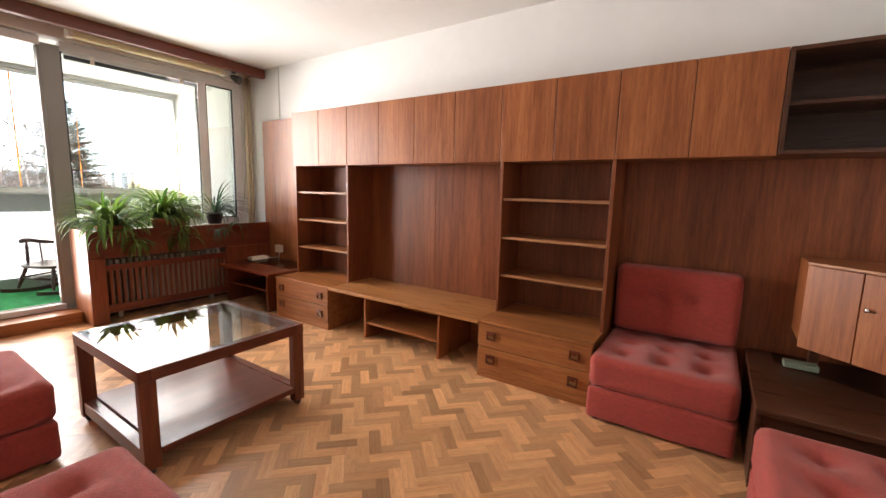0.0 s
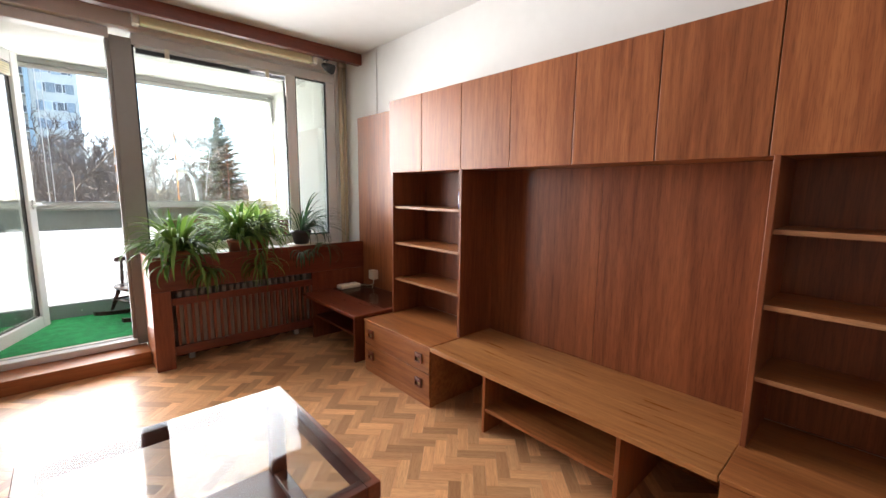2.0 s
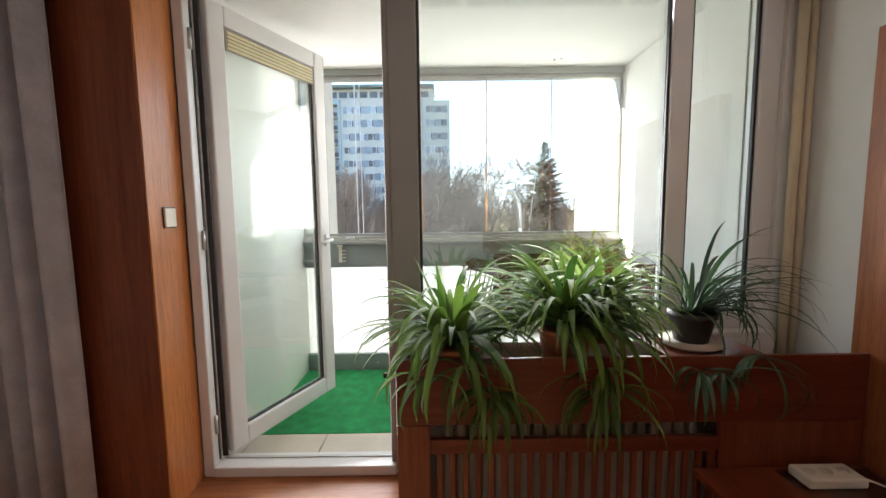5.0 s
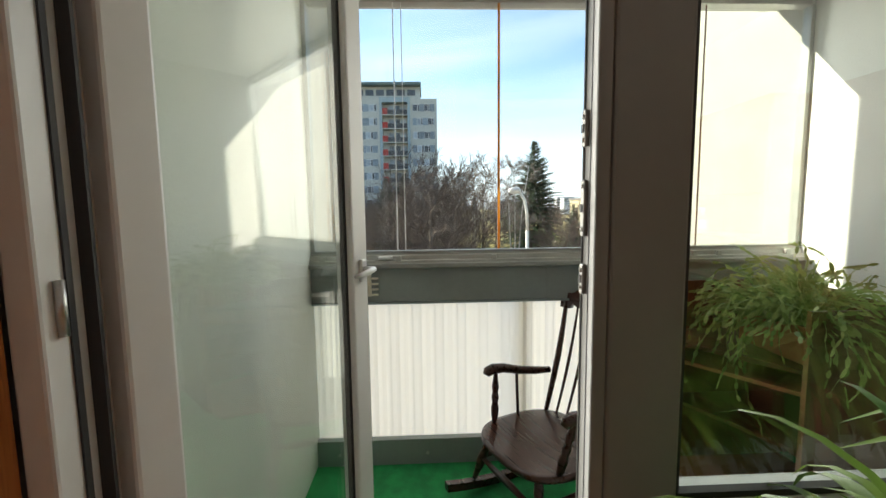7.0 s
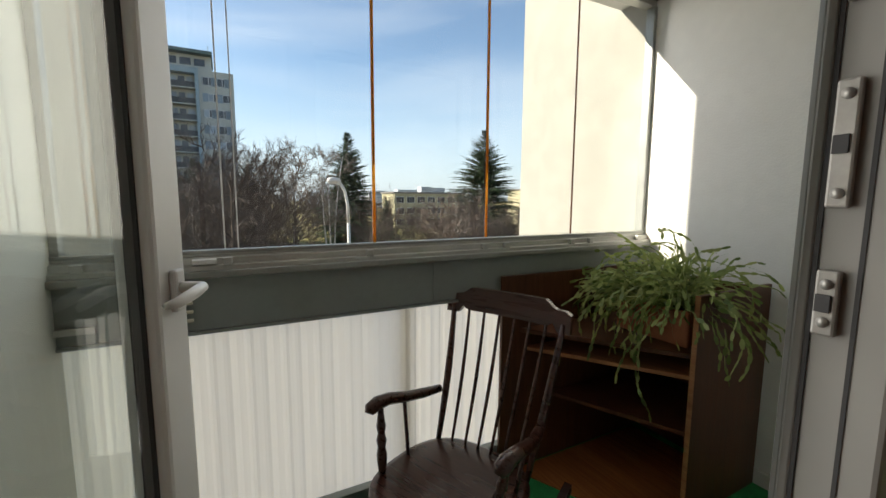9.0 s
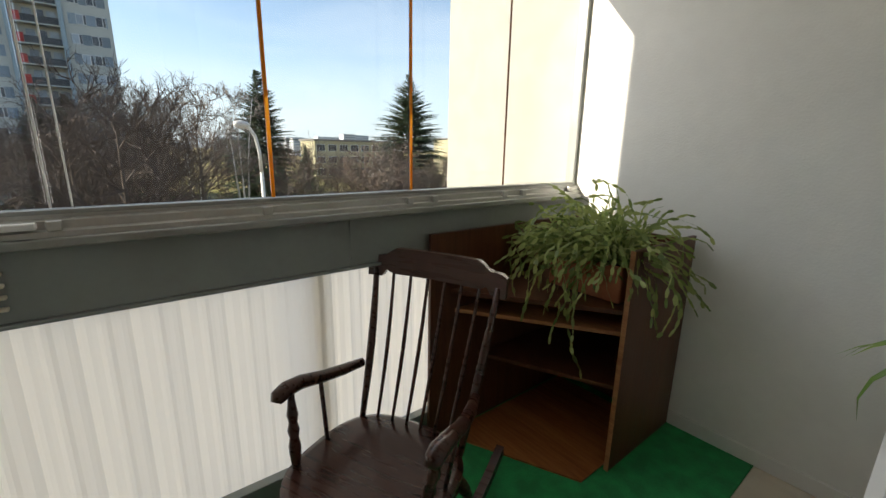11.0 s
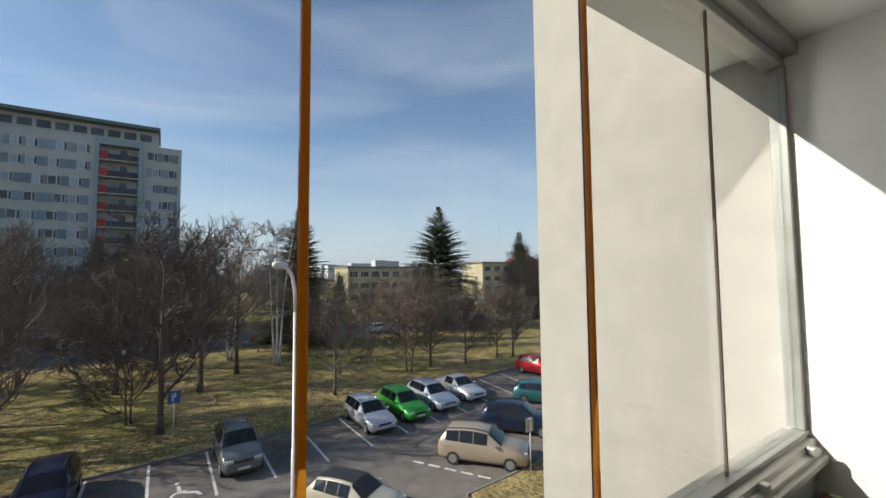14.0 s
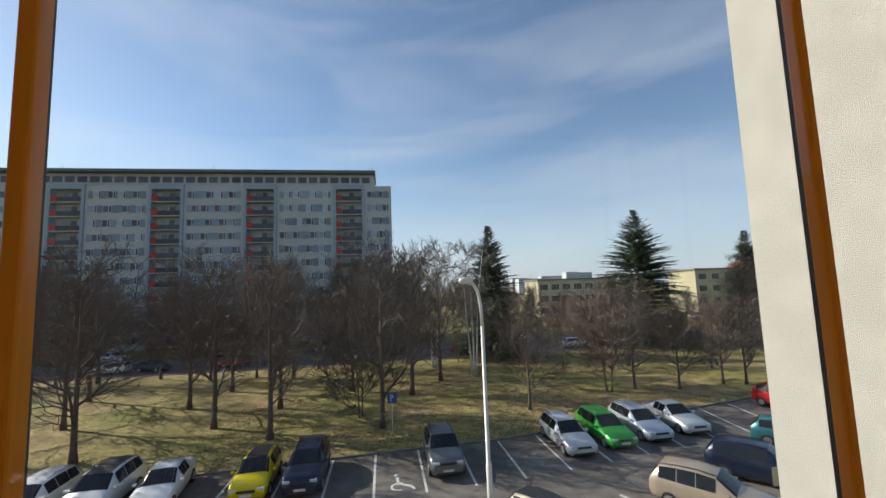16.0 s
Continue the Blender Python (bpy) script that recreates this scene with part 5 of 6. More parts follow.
for ci, yr in enumerate(cols):
    yl = yr - 5.25
    # facade between this balcony column and the one before it
    part("facade", box(XF - 1.39, XF, yr + 0.55, prev_edge, G, ZROOF, 0.03), SLAB, slab)
    for yy in (yr, yl - 0.55):
        part("pilaster", box(XF - 1.39, XF + 0.35, yy, yy + 0.55, G, ZROOF + 0.25, 0.03), SLAB_TEAL, slab)
    part("recess_top", box(XF - 1.39, XF + 0.35, yl, yr, ZROOF - 0.75, ZROOF + 0.25, 0.03), SLAB_TEAL, slab)
    span = prev_edge - yr - 0.55
    units = 2 if span < 8 else 4
    for f in range(11):
        z = top_row - 2.8 * f
        if z < G + 1.2:
            break
        # ribbon of windows and infill panels
        w = (span - 1.0) / units
        ribbon = part("infill_band", box(XF - 0.2, XF + 0.03, yr + 0.55 + 0.5, prev_edge - 0.5, z - 0.75, z + 0.75), SLAB_BLUE, slab)
        for u in range(units):
            y0 = yr + 0.55 + 0.5 + u * w + rng.choice((0.1, 0.1, 0.9))
            y1 = y0 + w * rng.choice((0.52, 0.52, 0.60))
            if win_frame is None:
                made = []
                for b2, mt in ((box(-0.06, 0.08, 0, 1, -0.72, 0.72), WHITE_FRAME), (box(0.081, 0.10, 0.04, 0.66, -0.64, 0.64), DARK_PANE), (box(0.081, 0.10, 0.04, 0.66, -0.64, 0.64), LIGHT_PANE),
                               (box(0.081, 0.10, 0.74, 0.97, -0.64, 0.64), DARK_PANE)):
                    made.append(bpy.data.meshes.new("window"))
                    b2.to_mesh(made[-1]), b2.free()
                    made[-1].materials.append(mt)
                win_frame, win_pane, win_pane2, win_side = made
            wf = share("window", win_frame, slab, Matrix.Translation((XF + 92 + 0.0, y0 + 40, z - G)) @ Matrix.Diagonal((1, y1 - y0, 1, 1)))
            share("pane", win_side, wf, Matrix.Translation((0, 0, 0)))
            share("pane", win_pane2 if rng.random() < 0.5 else win_pane, wf, Matrix.Translation((0, 0, 0)))
        # balcony
        zb = z - 1.35
        bal = part("balcony", box(XF - 1.39, XF + 0.30, yl, yr, zb - 0.18, zb), SLAB, slab)
        part("railing", box(XF + 0.20, XF + 0.26, yl + 1.15, yr - 0.05, zb + 0.02, zb + 0.95), GRILLE, bal)
        part("red_panel", box(XF + 0.16, XF + 0.32, yl + 0.05, yl + 1.12, zb + 0.02, zb + 1.25), RED_PANEL, bal, "red balcony panel")
        for k in range(3):
            part("balcony_window", box(XF - 1.385, XF - 1.30, yl + 1.3 + k * 1.3, yl + 2.3 + k * 1.3, zb + 0.5, zb + 2.1), DARK_PANE if k % 2 else LIGHT_PANE, bal)
    prev_edge = yl - 0.55
part("facade", box(XF - 1.39, XF, -110, prev_edge, G, ZROOF, 0.03), SLAB, slab)
pent = part("penthouse", box(XF - 10, XF - 2.2, -108, 0.1, ZROOF - 0.35, ZROOF + 3.0), SLAB, slab)
for k in range(44):
    y = -0.9 - k * 2.2
    part("vent_window", box(XF - 2.19, XF - 2.12, y - 1.7, y, ZROOF + 1.2, ZROOF + 2.4), DARK_PANE, pent)
roof = part("roof", box(XF - 11, XF - 0.6, -109, 0.35, ZROOF + 3.01, ZROOF + 3.6, 0.05), ROOF_EDGE, slab, "dark teal roof edge")
for k, y in enumerate((-0.3, -22.5, -33, -61)):
    part("antenna", tube([(XF - 3, y, ZROOF + 3.5), (XF - 3, y, ZROOF + 5.2 - 0.3 * (k % 2))], 0.05, 5), ROOF_EDGE, roof)

# ---- yellow houses, villa and skyline ----
YELLOW = material("faded_yellow_render", (0.44, 0.40, 0.26), 0.9, vary=0.1, scale=0.2)
HOUSE_PANE = material("dark_house_pane", (0.03, 0.033, 0.038), 0.2, vary=0.3, scale=0.6)
RED_TILE = material("red_roof_tile", (0.26, 0.075, 0.045), 0.85, vary=0.2, scale=1.2)


def yellow_house(x, y0, y1, z1, label, storeys=3, step=3.6):
    h = thing("yellow_house", x, (y0 + y1) / 2, G, label, "house", "yellow houses")
    part("wall", box(x - 12, x, y0, y1, G, z1, 0.05), YELLOW, h)
    part("roof", box(x - 12.4, x + 0.4, y0 - 0.4, y1 + 0.4, z1, z1 + 0.5, 0.05), KERB, h)
    n = int((y1 - y0) / 3.7)
    for s in range(storeys):
        for k in range(n):
            yy = y0 + (y1 - y0) * (k + 0.5) / n
            zz = z1 - 2.0 - s * step
            wf = part("window", box(x - 0.1, x + 0.08, yy - 1.35, yy + 1.35, zz - 1.0, zz + 1.0), WHITE_FRAME, h)
            for q in (0, 1, 2):
                part("pane", box(x + 0.081, x + 0.10, yy - 1.27 + q * 0.87, yy - 0.47 + q * 0.87, zz - 0.9, zz + 0.9), HOUSE_PANE, wf)
    return h


yellow_house(-128, 49, 75, 3.6, "flat-roofed yellow house behind the bare trees")
yh = yellow_house(-118, 95, 113, 5.2, "flat-roofed yellow house with a glazed entrance")
part("entrance", box(-118, -115.5, 107, 112, G, -4.2, 0.05), RED_PANEL, yh)
part("balcony", box(-118, -116.6, 106.5, 112.4, -1.9, -0.9, 0.05), YELLOW, yh)
villa = thing("villa", -175, 178, G, "old villa with a red tiled hipped roof", "house")
part("wall", box(-190, -175, 172, 188, G, 7.5), YELLOW, villa)
bm = bmesh.new()
v = [bm.verts.new(c) for c in ((-191, 171, 7.5), (-174, 171, 7.5), (-174, 189, 7.5), (-191, 189, 7.5), (-182.5, 178, 13.5), (-182.5, 182, 13.5))]
for f in ((0, 1, 4), (1, 2, 5, 4), (2, 3, 5), (3, 0, 4, 5), (3, 2, 1, 0)):
    bm.faces.new([v[i] for i in f])
part("roof", bm, RED_TILE, villa)
part("chimney", box(-180, -179, 180, 181, 10, 14.5), RED_TILE, villa)
FAR_WHITE = material("hazy_white_block", (0.52, 0.54, 0.57), 0.9, vary=0.06, scale=0.05)
for k, (x, y0, y1, z) in enumerate(((-520, 175, 215, 13), (-560, 222, 262, 17), (-540, 250, 268, 21), (-600, 285, 320, 22), (-560, 270, 290, 17), (-700, 120, 190, 15), (-640, 205, 232, 17))):
    tower = thing("distant_tower_block", x, (y0 + y1) / 2, G, "hazy pale tower block on the skyline", "apartment block", "skyline blocks")
    part("wall", box(x - 14, x, y0, y1, G, z), FAR_WHITE, tower)
    for s in range(int((z - 2) / 3)):
        part("window_band", box(x, x + 0.2, y0 + 1.5, y1 - 1.5, z - 2.2 - 3 * s, z - 0.9 - 3 * s), SLAB_BLUE, tower)

# ---- trees ----
BARK = material("grey_brown_bark", (0.125, 0.097, 0.078), 0.95, vary=0.3, scale=6, bump=0.5, bump_scale=30)
TWIG = material("bare_twigs", (0.122, 0.092, 0.075), 0.95, vary=0.2, scale=2, by_object=0.2)
BIRCH_TWIG = material("pale_birch_twigs", (0.25, 0.21, 0.18), 0.9, vary=0.2, scale=2)
BIRCH = material("white_birch_bark", (0.50, 0.48, 0.45), 0.85, vary=0.1, scale=3, dark=(0.16, 0.14, 0.13), mix_at=(0.28, 0.4))
NEEDLE = leaf_material("spruce_needles", (0.022, 0.050, 0.026), (0.095, 0.14, 0.065), 0.7, 0.15)


def sprig(verts, faces, p, q, r0, r1, sides=3):
    """A thin straight twig, as plain lists."""
    d = (q - p).normalized()
    u = d.orthogonal().normalized()
    w = d.cross(u)
    i = len(verts)
    for c, r in ((p, r0), (q, r1)):
        for k in range(sides):
            a = 2 * math.pi * k / sides
            verts.append(c + r * (math.cos(a) * u + math.sin(a) * w))
    for k in range(sides):
        faces.append((i + k, i + (k + 1) % sides, i + sides + (k + 1) % sides, i + sides + k))


def list_mesh(name, verts, faces, mat, parent, label=""):
    me = bpy.data.meshes.new(name)
    me.from_pydata(verts, [], faces)
    me.materials.append(mat)
    ob = new(name, me)
    ob.parent = parent
    if label:
        ob["label"] = label
    return ob


def bare_tree(seed, height, label, trunk_part=0.22, limbs=11, subs=7, spread=0.95, bark=BARK, droop=0.0, stems=1, lean=0.0):
    rng = random.Random(seed)
    tr = thing("bare_tree", 0, 0, 0, label, "tree", "bare park trees")
    V, F, tb = [], [], bmesh.new()

    def grow(p, d, length, r, level):
        n = (4, 3, 2, 1)[level]
        q = p.copy()
        for k in range(n):
            d = (d + Vector((rng.gauss(0, 0.13), rng.gauss(0, 0.13), 0.10 - droop * (level > 0) + rng.gauss(0, 0.08)))).normalized()
            e = q + d * (length / n)
            a, b = r * (1 - 0.75 * k / n), r * (1 - 0.75 * (k + 1) / n)
            sprig(V, F, q, e, a, b, 4 if level == 0 else 3)
            if level < 3:
                kids = (2, 2, 2)[level]
                for _ in range(kids):
                    side = d.cross(Vector((rng.uniform(-1, 1), rng.uniform(-1, 1), rng.uniform(-1, 1)))).normalized()
                    nd = (d * rng.uniform(0.6, 1.0) + side * rng.uniform(0.5, 1.0)).normalized()
                    grow(q.lerp(e, rng.uniform(0.2, 1.0)), nd, length * rng.uniform(0.42, 0.66), max(b * 0.6, (0.042, 0.025, 0.0145)[level]), level + 1)
            q = e

    for s in range(stems):
        a = 2 * math.pi * s / stems + 0.4
        lx, ly = lean + (0.10 * math.cos(a) if stems > 1 else 0), (0.10 * math.sin(a) if stems > 1 else 0)
        base = Vector((0.25 * math.cos(a), 0.25 * math.sin(a), 0)) if stems > 1 else Vector((0, 0, 0))
        pts = [base + Vector((lx * height * u * u + 0.05 * math.sin(u * 9 + s), ly * height * u, height * u)) for u in [k / 12 * 0.88 for k in range(13)]]
        r0 = height * 0.0155 / math.sqrt(stems) * (0.8 if stems > 1 else 1)
        tube(pts, [r0 * (1.35 if k == 0 else 1) * (1 - k / 13.5) + 0.012 for k in range(13)], 7, tb)
        for i in range(max(4, limbs // stems + (3 if stems > 1 else 0))):
            u = trunk_part + (0.86 - trunk_part) * (i + rng.random() * 0.7) / limbs * (stems if stems > 1 else 1) * (0.6 if stems > 1 else 1)
            u = min(u, 0.85)
            j = min(11, int(u / 0.88 * 12))
            p = pts[j].lerp(pts[j + 1], u / 0.88 * 12 - j)
            h = i * 2.4 + rng.uniform(-0.5, 0.5)
            up = rng.uniform(0.35, 0.95) + 0.3 * u
            d = Vector((math.cos(h), math.sin(h), up)).normalized()
            grow(p, d, height * spread * (0.56 - 0.38 * u) * rng.uniform(0.8, 1.15), r0 * (0.62 - 0.42 * u), 0)
    part("trunk", tb, bark, tr)
    list_mesh("crown", V, F, TWIG if bark is BARK else BIRCH_TWIG, tr, "crown of bare branches and fine twigs")
    return tr


def conifer(seed, height, radius, label, gap=0.08):
    """A spruce: tiers of drooping boughs, each with short side sprays of needles."""
    rng = random.Random(seed)
    tr = thing("conifer", 0, 0, 0, label, "tree", "conifers")
    part("trunk", tube([(0, 0, 0), (0, 0, height * 0.5), (0, 0, height * 0.99)], [height * 0.016, height * 0.010, 0.02], 7), BARK, tr)
    V, F, VB, FB = [], [], [], []
    z = height * gap
    while z < height * 0.99:
        u = (z - height * gap) / (height * (1 - gap))
        tier = rng.uniform(0.78, 1.12)
        for k in range(22 if u < 0.8 else 11):
            a = rng.uniform(0, 2 * math.pi)
            r_end = (radius * (1 - u) ** 0.9 * tier + 0.12) * rng.uniform(0.62, 1.1)
            lift = rng.uniform(0.05, 0.22) + 0.5 * u
            n = max(3, int(r_end / 0.30))
            prev = Vector((0, 0, z))
            for j in range(1, n + 1):
                t = j / n
                c = Vector((r_end * t * math.cos(a), r_end * t * math.sin(a), z + r_end * (lift * t - 0.42 * (1 - u) * t * t)))
                sprig(VB, FB, prev, c, 0.04 * (1.1 - t) + 0.008, 0.04 * (1.0 - t) + 0.008)
                prev = c
                if t < 0.15:
                    continue
                w = (0.26 + 0.55 * (1 - t)) * (0.45 + 0.55 * (1 - u)) * rng.uniform(0.75, 1.2)
                for side in (-1, 1, -0.6, 0.6, 0.2, 0):
                    hd = a + side * rng.uniform(0.7, 1.15)
                    d = Vector((math.cos(hd), math.sin(hd), rng.uniform(-0.55, 0.12))).normalized()
                    s = Vector((-d.y, d.x, rng.uniform(-0.7, 0.7))).normalized() * 0.13 * (0.6 + w)
                    i = len(V)
                    V.extend((c - d * 0.04, c + d * w * 0.45 + s, c + d * w, c + d * w * 0.45 - s))
                    F.append((i, i + 1, i + 2, i + 3))
        z += height * 0.0175 * (1 + 0.5 * (1 - u)) * rng.uniform(0.8, 1.2)
    list_mesh("branches", VB, FB, BARK, tr)
    list_mesh("crown", V, F, NEEDLE, tr, "dark green needled branches")
    return tr


kinds = [bare_tree(1, 12.0, "tall bare park tree with a dense crown of twigs", 0.16), bare_tree(2, 11.0, "spreading bare park tree over dry grass", 0.13, 12, 7, 1.2),
         bare_tree(3, 12.5, "slender bare park tree with upright branches", 0.17, 12, 7, 0.78), bare_tree(4, 6.5, "low leaning bare tree forking near the ground", 0.10, 9, 7, 1.35, stems=2, lean=0.1)]
birch = bare_tree(6, 15.5, "tall white birch with several stems", 0.34, 7, 7, 0.36, BIRCH, 0.10, 3)
spots = [(-33.6, -16.4, 0, 1.0), (-35.0, -5.9, 2, 0.95), (-38.4, -10.6, 0, 1.0), (-42.5, -7.0, 2, 1.0), (-38.3, -0.2, 3, 1.0), (-35.4, 1.4, 0, 1.02), (-36.9, 12.5, 1, 0.72),
         (-40.1, 20.9, 3, 1.15), (-40.4, 23.5, 1, 0.78), (-39.3, 27.0, 1, 0.62), (-44.6, -14.9, 0, 1.0), (-44.0, 4.0, 2, 1.08), (-49.0, 7.3, 0, 1.1), (-40.0, 31.9, 2, 0.6),
         (-39.2, 33.5, 2, 0.62), (-48.4, 43.2, 0, 0.58), (-50.2, -13.4, 0, 1.0), (-54.8, -8.5, 1, 1.05), (-46, 36, 1, 0.6), (-50, 29, 1, 0.6), (-52, 22, 1, 0.62), (-41, -22, 1, 1.0),
         (-50, -26, 0, 1.0), (-36.5, -25, 0, 0.95), (-55, 1, 2, 1.1), (-47, -1.5, 0, 1.0), (-57, 30, 1, 0.5), (-56, 39, 0, 0.48), (-58, 49, 1, 0.5)]
rng = random.Random(21)
for k in range(38):
    y = -62 + k * 2.9 + rng.uniform(-1, 1)
    spots.append((rng.uniform(-62, -57) if k % 2 else rng.uniform(-88, -81), y, rng.choice((0, 1, 2, 0, 1)), rng.uniform(0.7, 1.0) * (1.0 if y < 10 else 0.48)))
for k in range(34):
    spots.append((rng.uniform(-150, -100), 4 + k * 3.4 + rng.uniform(-1.5, 1.5), rng.choice((0, 1, 2)), rng.uniform(0.75, 1.0) if k < 12 else rng.uniform(0.5, 0.7)))
for i, (x, y, k, s) in enumerate(spots):
    m = pose(x, y, G + 0.03, 0, 0, (i * 77) % 360) @ Matrix.Diagonal((s, s, s, 1))
    copy_thing(kinds[k], m)
for k in kinds:
    k.matrix_basis = pose(-60 - 2 * kinds.index(k), 55 + 4 * kinds.index(k), G + 0.03)
birch.matrix_basis = pose(-50.5, 11.2, G + 0.03, 0, 0, 40)
copy_thing(birch, pose(-56, 7.5, G + 0.03, 0, 0, 200) @ Matrix.Diagonal((0.95, 0.95, 0.95, 1)))
spruce = conifer(5, 18.4, 6.6, "dark pointed spruce rising over the bare trees")
spruce.matrix_basis = pose(-62, 16.4, G)
big = conifer(9, 21.2, 10.4, "tall broad dark green spruce")
big.matrix_basis = pose(-66, 41.6, G)
for x, y, s, r in ((-80, -52, 0.85, 30), (-78, -6.0, 0.80, 80), (-80, -3.0, 0.84, 10), (-77, 4.5, 0.80, 150), (-79, -28, 0.62, 200), (-68, 63.5, 0.98, 60), (-92, 33, 0.5, 20), (-74, -57, 0.7, 90)):
    copy_thing(spruce, pose(x, y, G, 0, 0, r) @ Matrix.Diagonal((s, s, s, 1)))

# ---- street lamp and parking sign ----
POLE = material("pale_grey_pole", (0.62, 0.61, 0.58), 0.5, 0.2, vary=0.08, scale=2)
SIGN_BLUE = material("parking_sign_blue", (0.03, 0.09, 0.36), 0.5)
post = thing("street_lamp", -18.2, 4.62, G, "tall pale steel street lamp with a curved arm", "street lamp")
part("pole", tube([(-18.2, 4.62, G), (-18.2, 4.62, G + 4.2), (-18.2, 4.61, G + 4.21), (-18.2, 4.60, G + 8.2)], [0.10, 0.085, 0.062, 0.055], 12), POLE, post)
part("arm", tube([(-18.2, 4.60, G + 8.2), (-18.2, 4.58, G + 8.8), (-18.2, 4.50, G + 9.25), (-18.2, 4.36, G + 9.48), (-18.2, 4.16, G + 9.55)], 0.05, 10), POLE, post)
part("lamp_head", smooth(tube([(-18.2, 4.36, G + 9.56), (-18.2, 4.30, G + 9.575), (-18.2, 4.10, G + 9.59), (-18.2, 3.98, G + 9.58), (-18.2, 3.93, G + 9.57)], [0.05, 0.10, 0.12, 0.10, 0.04], 12)), POLE, post, "rounded lamp head")
sign = thing("parking_sign", -34.25, 2.05, G, "blue square parking sign on a thin post", "sign")
part("pole", tube([(-34.25, 2.05, G + 0.03), (-34.25, 2.05, G + 2.62)], 0.035, 8), POLE, sign)
part("plate", box(-34.21, -34.19, 1.75, 2.35, G + 2.0, G + 2.65, 0.004), SIGN_BLUE, sign, "blue plate")
bm = bmesh.new()
box(-34.189, -34.183, 1.93, 2.01, G + 2.10, G + 2.55, 0, bm)
for k in range(9):
    a0, a1 = math.radians(-90 + k * 20), math.radians(-70 + k * 20)
    add(bm, prism([(2.02 + r * 0.98 * math.cos(a), G + 2.43 + r * math.sin(a)) for a, r in ((a0, 0.135), (a1, 0.135), (a1, 0.06), (a0, 0.06))], "x", -34.189, -34.183))
part("letter_p", bm, WHITE_FRAME, sign, "white letter P")


# ---- cars ----
TYRE = material("tyre_rubber", (0.02, 0.02, 0.02), 0.8)
RIM = material("alloy_rim", (0.45, 0.45, 0.46), 0.35, 0.8, vary=0.1, scale=20)
CAR_GLASS = material("tinted_car_glass", (0.012, 0.014, 0.017), 0.08, vary=0.1, scale=2, spec=0.4)
HEADLIGHT = material("clear_headlight", (0.62, 0.64, 0.66), 0.12, 0.3, vary=0.1, scale=20)
TAIL = material("red_tail_light", (0.30, 0.01, 0.01), 0.2)
TRIM = material("black_car_trim", (0.022, 0.022, 0.024), 0.5)
PLATE = material("white_number_plate", (0.62, 0.62, 0.60), 0.5)
SHAPES = {  # along the car: place, underside, belt, top, half width at belt, half width at top
    "wagon": (4.6, [(0.0, 0.34, 0.52, 0.58, 0.66, 0.58), (0.10, 0.22, 0.66, 0.73, 0.82, 0.72), (0.75, 0.2, 0.80, 0.87, 0.88, 0.78), (1.35, 0.2, 0.90, 0.96, 0.89, 0.74), (2.10, 0.2, 0.93, 1.42, 0.89, 0.62),
                    (2.75, 0.2, 0.94, 1.48, 0.89, 0.63), (3.50, 0.2, 0.95, 1.47, 0.88, 0.62), (4.20, 0.22, 0.97, 1.42, 0.86, 0.60), (4.52, 0.25, 0.96, 1.02, 0.83, 0.74), (4.6, 0.35, 0.80, 0.86, 0.76, 0.68)]),
    "sedan": (4.55, [(0.0, 0.34, 0.52, 0.57, 0.66, 0.58), (0.10, 0.2, 0.64, 0.71, 0.82, 0.72), (0.80, 0.18, 0.78, 0.85, 0.87, 0.78), (1.45, 0.18, 0.88, 0.94, 0.88, 0.74), (2.20, 0.18, 0.91, 1.36, 0.88, 0.60),
                     (2.75, 0.18, 0.92, 1.42, 0.88, 0.61), (3.25, 0.18, 0.93, 1.38, 0.87, 0.60), (3.95, 0.2, 0.96, 1.04, 0.86, 0.72), (4.45, 0.25, 0.94, 1.02, 0.82, 0.72), (4.55, 0.35, 0.80, 0.86, 0.76, 0.68)]),
    "suv": (4.4, [(0.0, 0.38, 0.62, 0.68, 0.68, 0.60), (0.10, 0.26, 0.82, 0.88, 0.84, 0.74), (0.70, 0.24, 0.94, 1.02, 0.91, 0.80), (1.25, 0.24, 1.02, 1.10, 0.92, 0.77), (1.90, 0.24, 1.06, 1.58, 0.92, 0.66),
                  (2.6, 0.24, 1.07, 1.66, 0.92, 0.67), (3.3, 0.24, 1.09, 1.64, 0.91, 0.66), (4.0, 0.26, 1.11, 1.57, 0.89, 0.64), (4.32, 0.3, 1.08, 1.14, 0.86, 0.76), (4.4, 0.4, 0.9, 0.96, 0.78, 0.70)]),
    "hatch": (4.1, [(0.0, 0.34, 0.54, 0.60, 0.66, 0.58), (0.10, 0.2, 0.68, 0.75, 0.80, 0.70), (0.65, 0.19, 0.82, 0.89, 0.86, 0.76), (1.15, 0.19, 0.91, 0.98, 0.87, 0.73), (1.85, 0.19, 0.95, 1.43, 0.87, 0.61),
                    (2.4, 0.19, 0.96, 1.48, 0.87, 0.62), (3.05, 0.19, 0.98, 1.46, 0.86, 0.61), (3.65, 0.22, 1.0, 1.38, 0.84, 0.58), (4.02, 0.26, 0.96, 1.02, 0.81, 0.72), (4.1, 0.36, 0.8, 0.86, 0.74, 0.66)]),
}
paints = {}


def paint(name, colour, metal=0.4):
    if name not in paints:
        paints[name] = material(name, colour, 0.32, metal, vary=0.04, scale=1.5, coat=0.35)
    return paints[name]


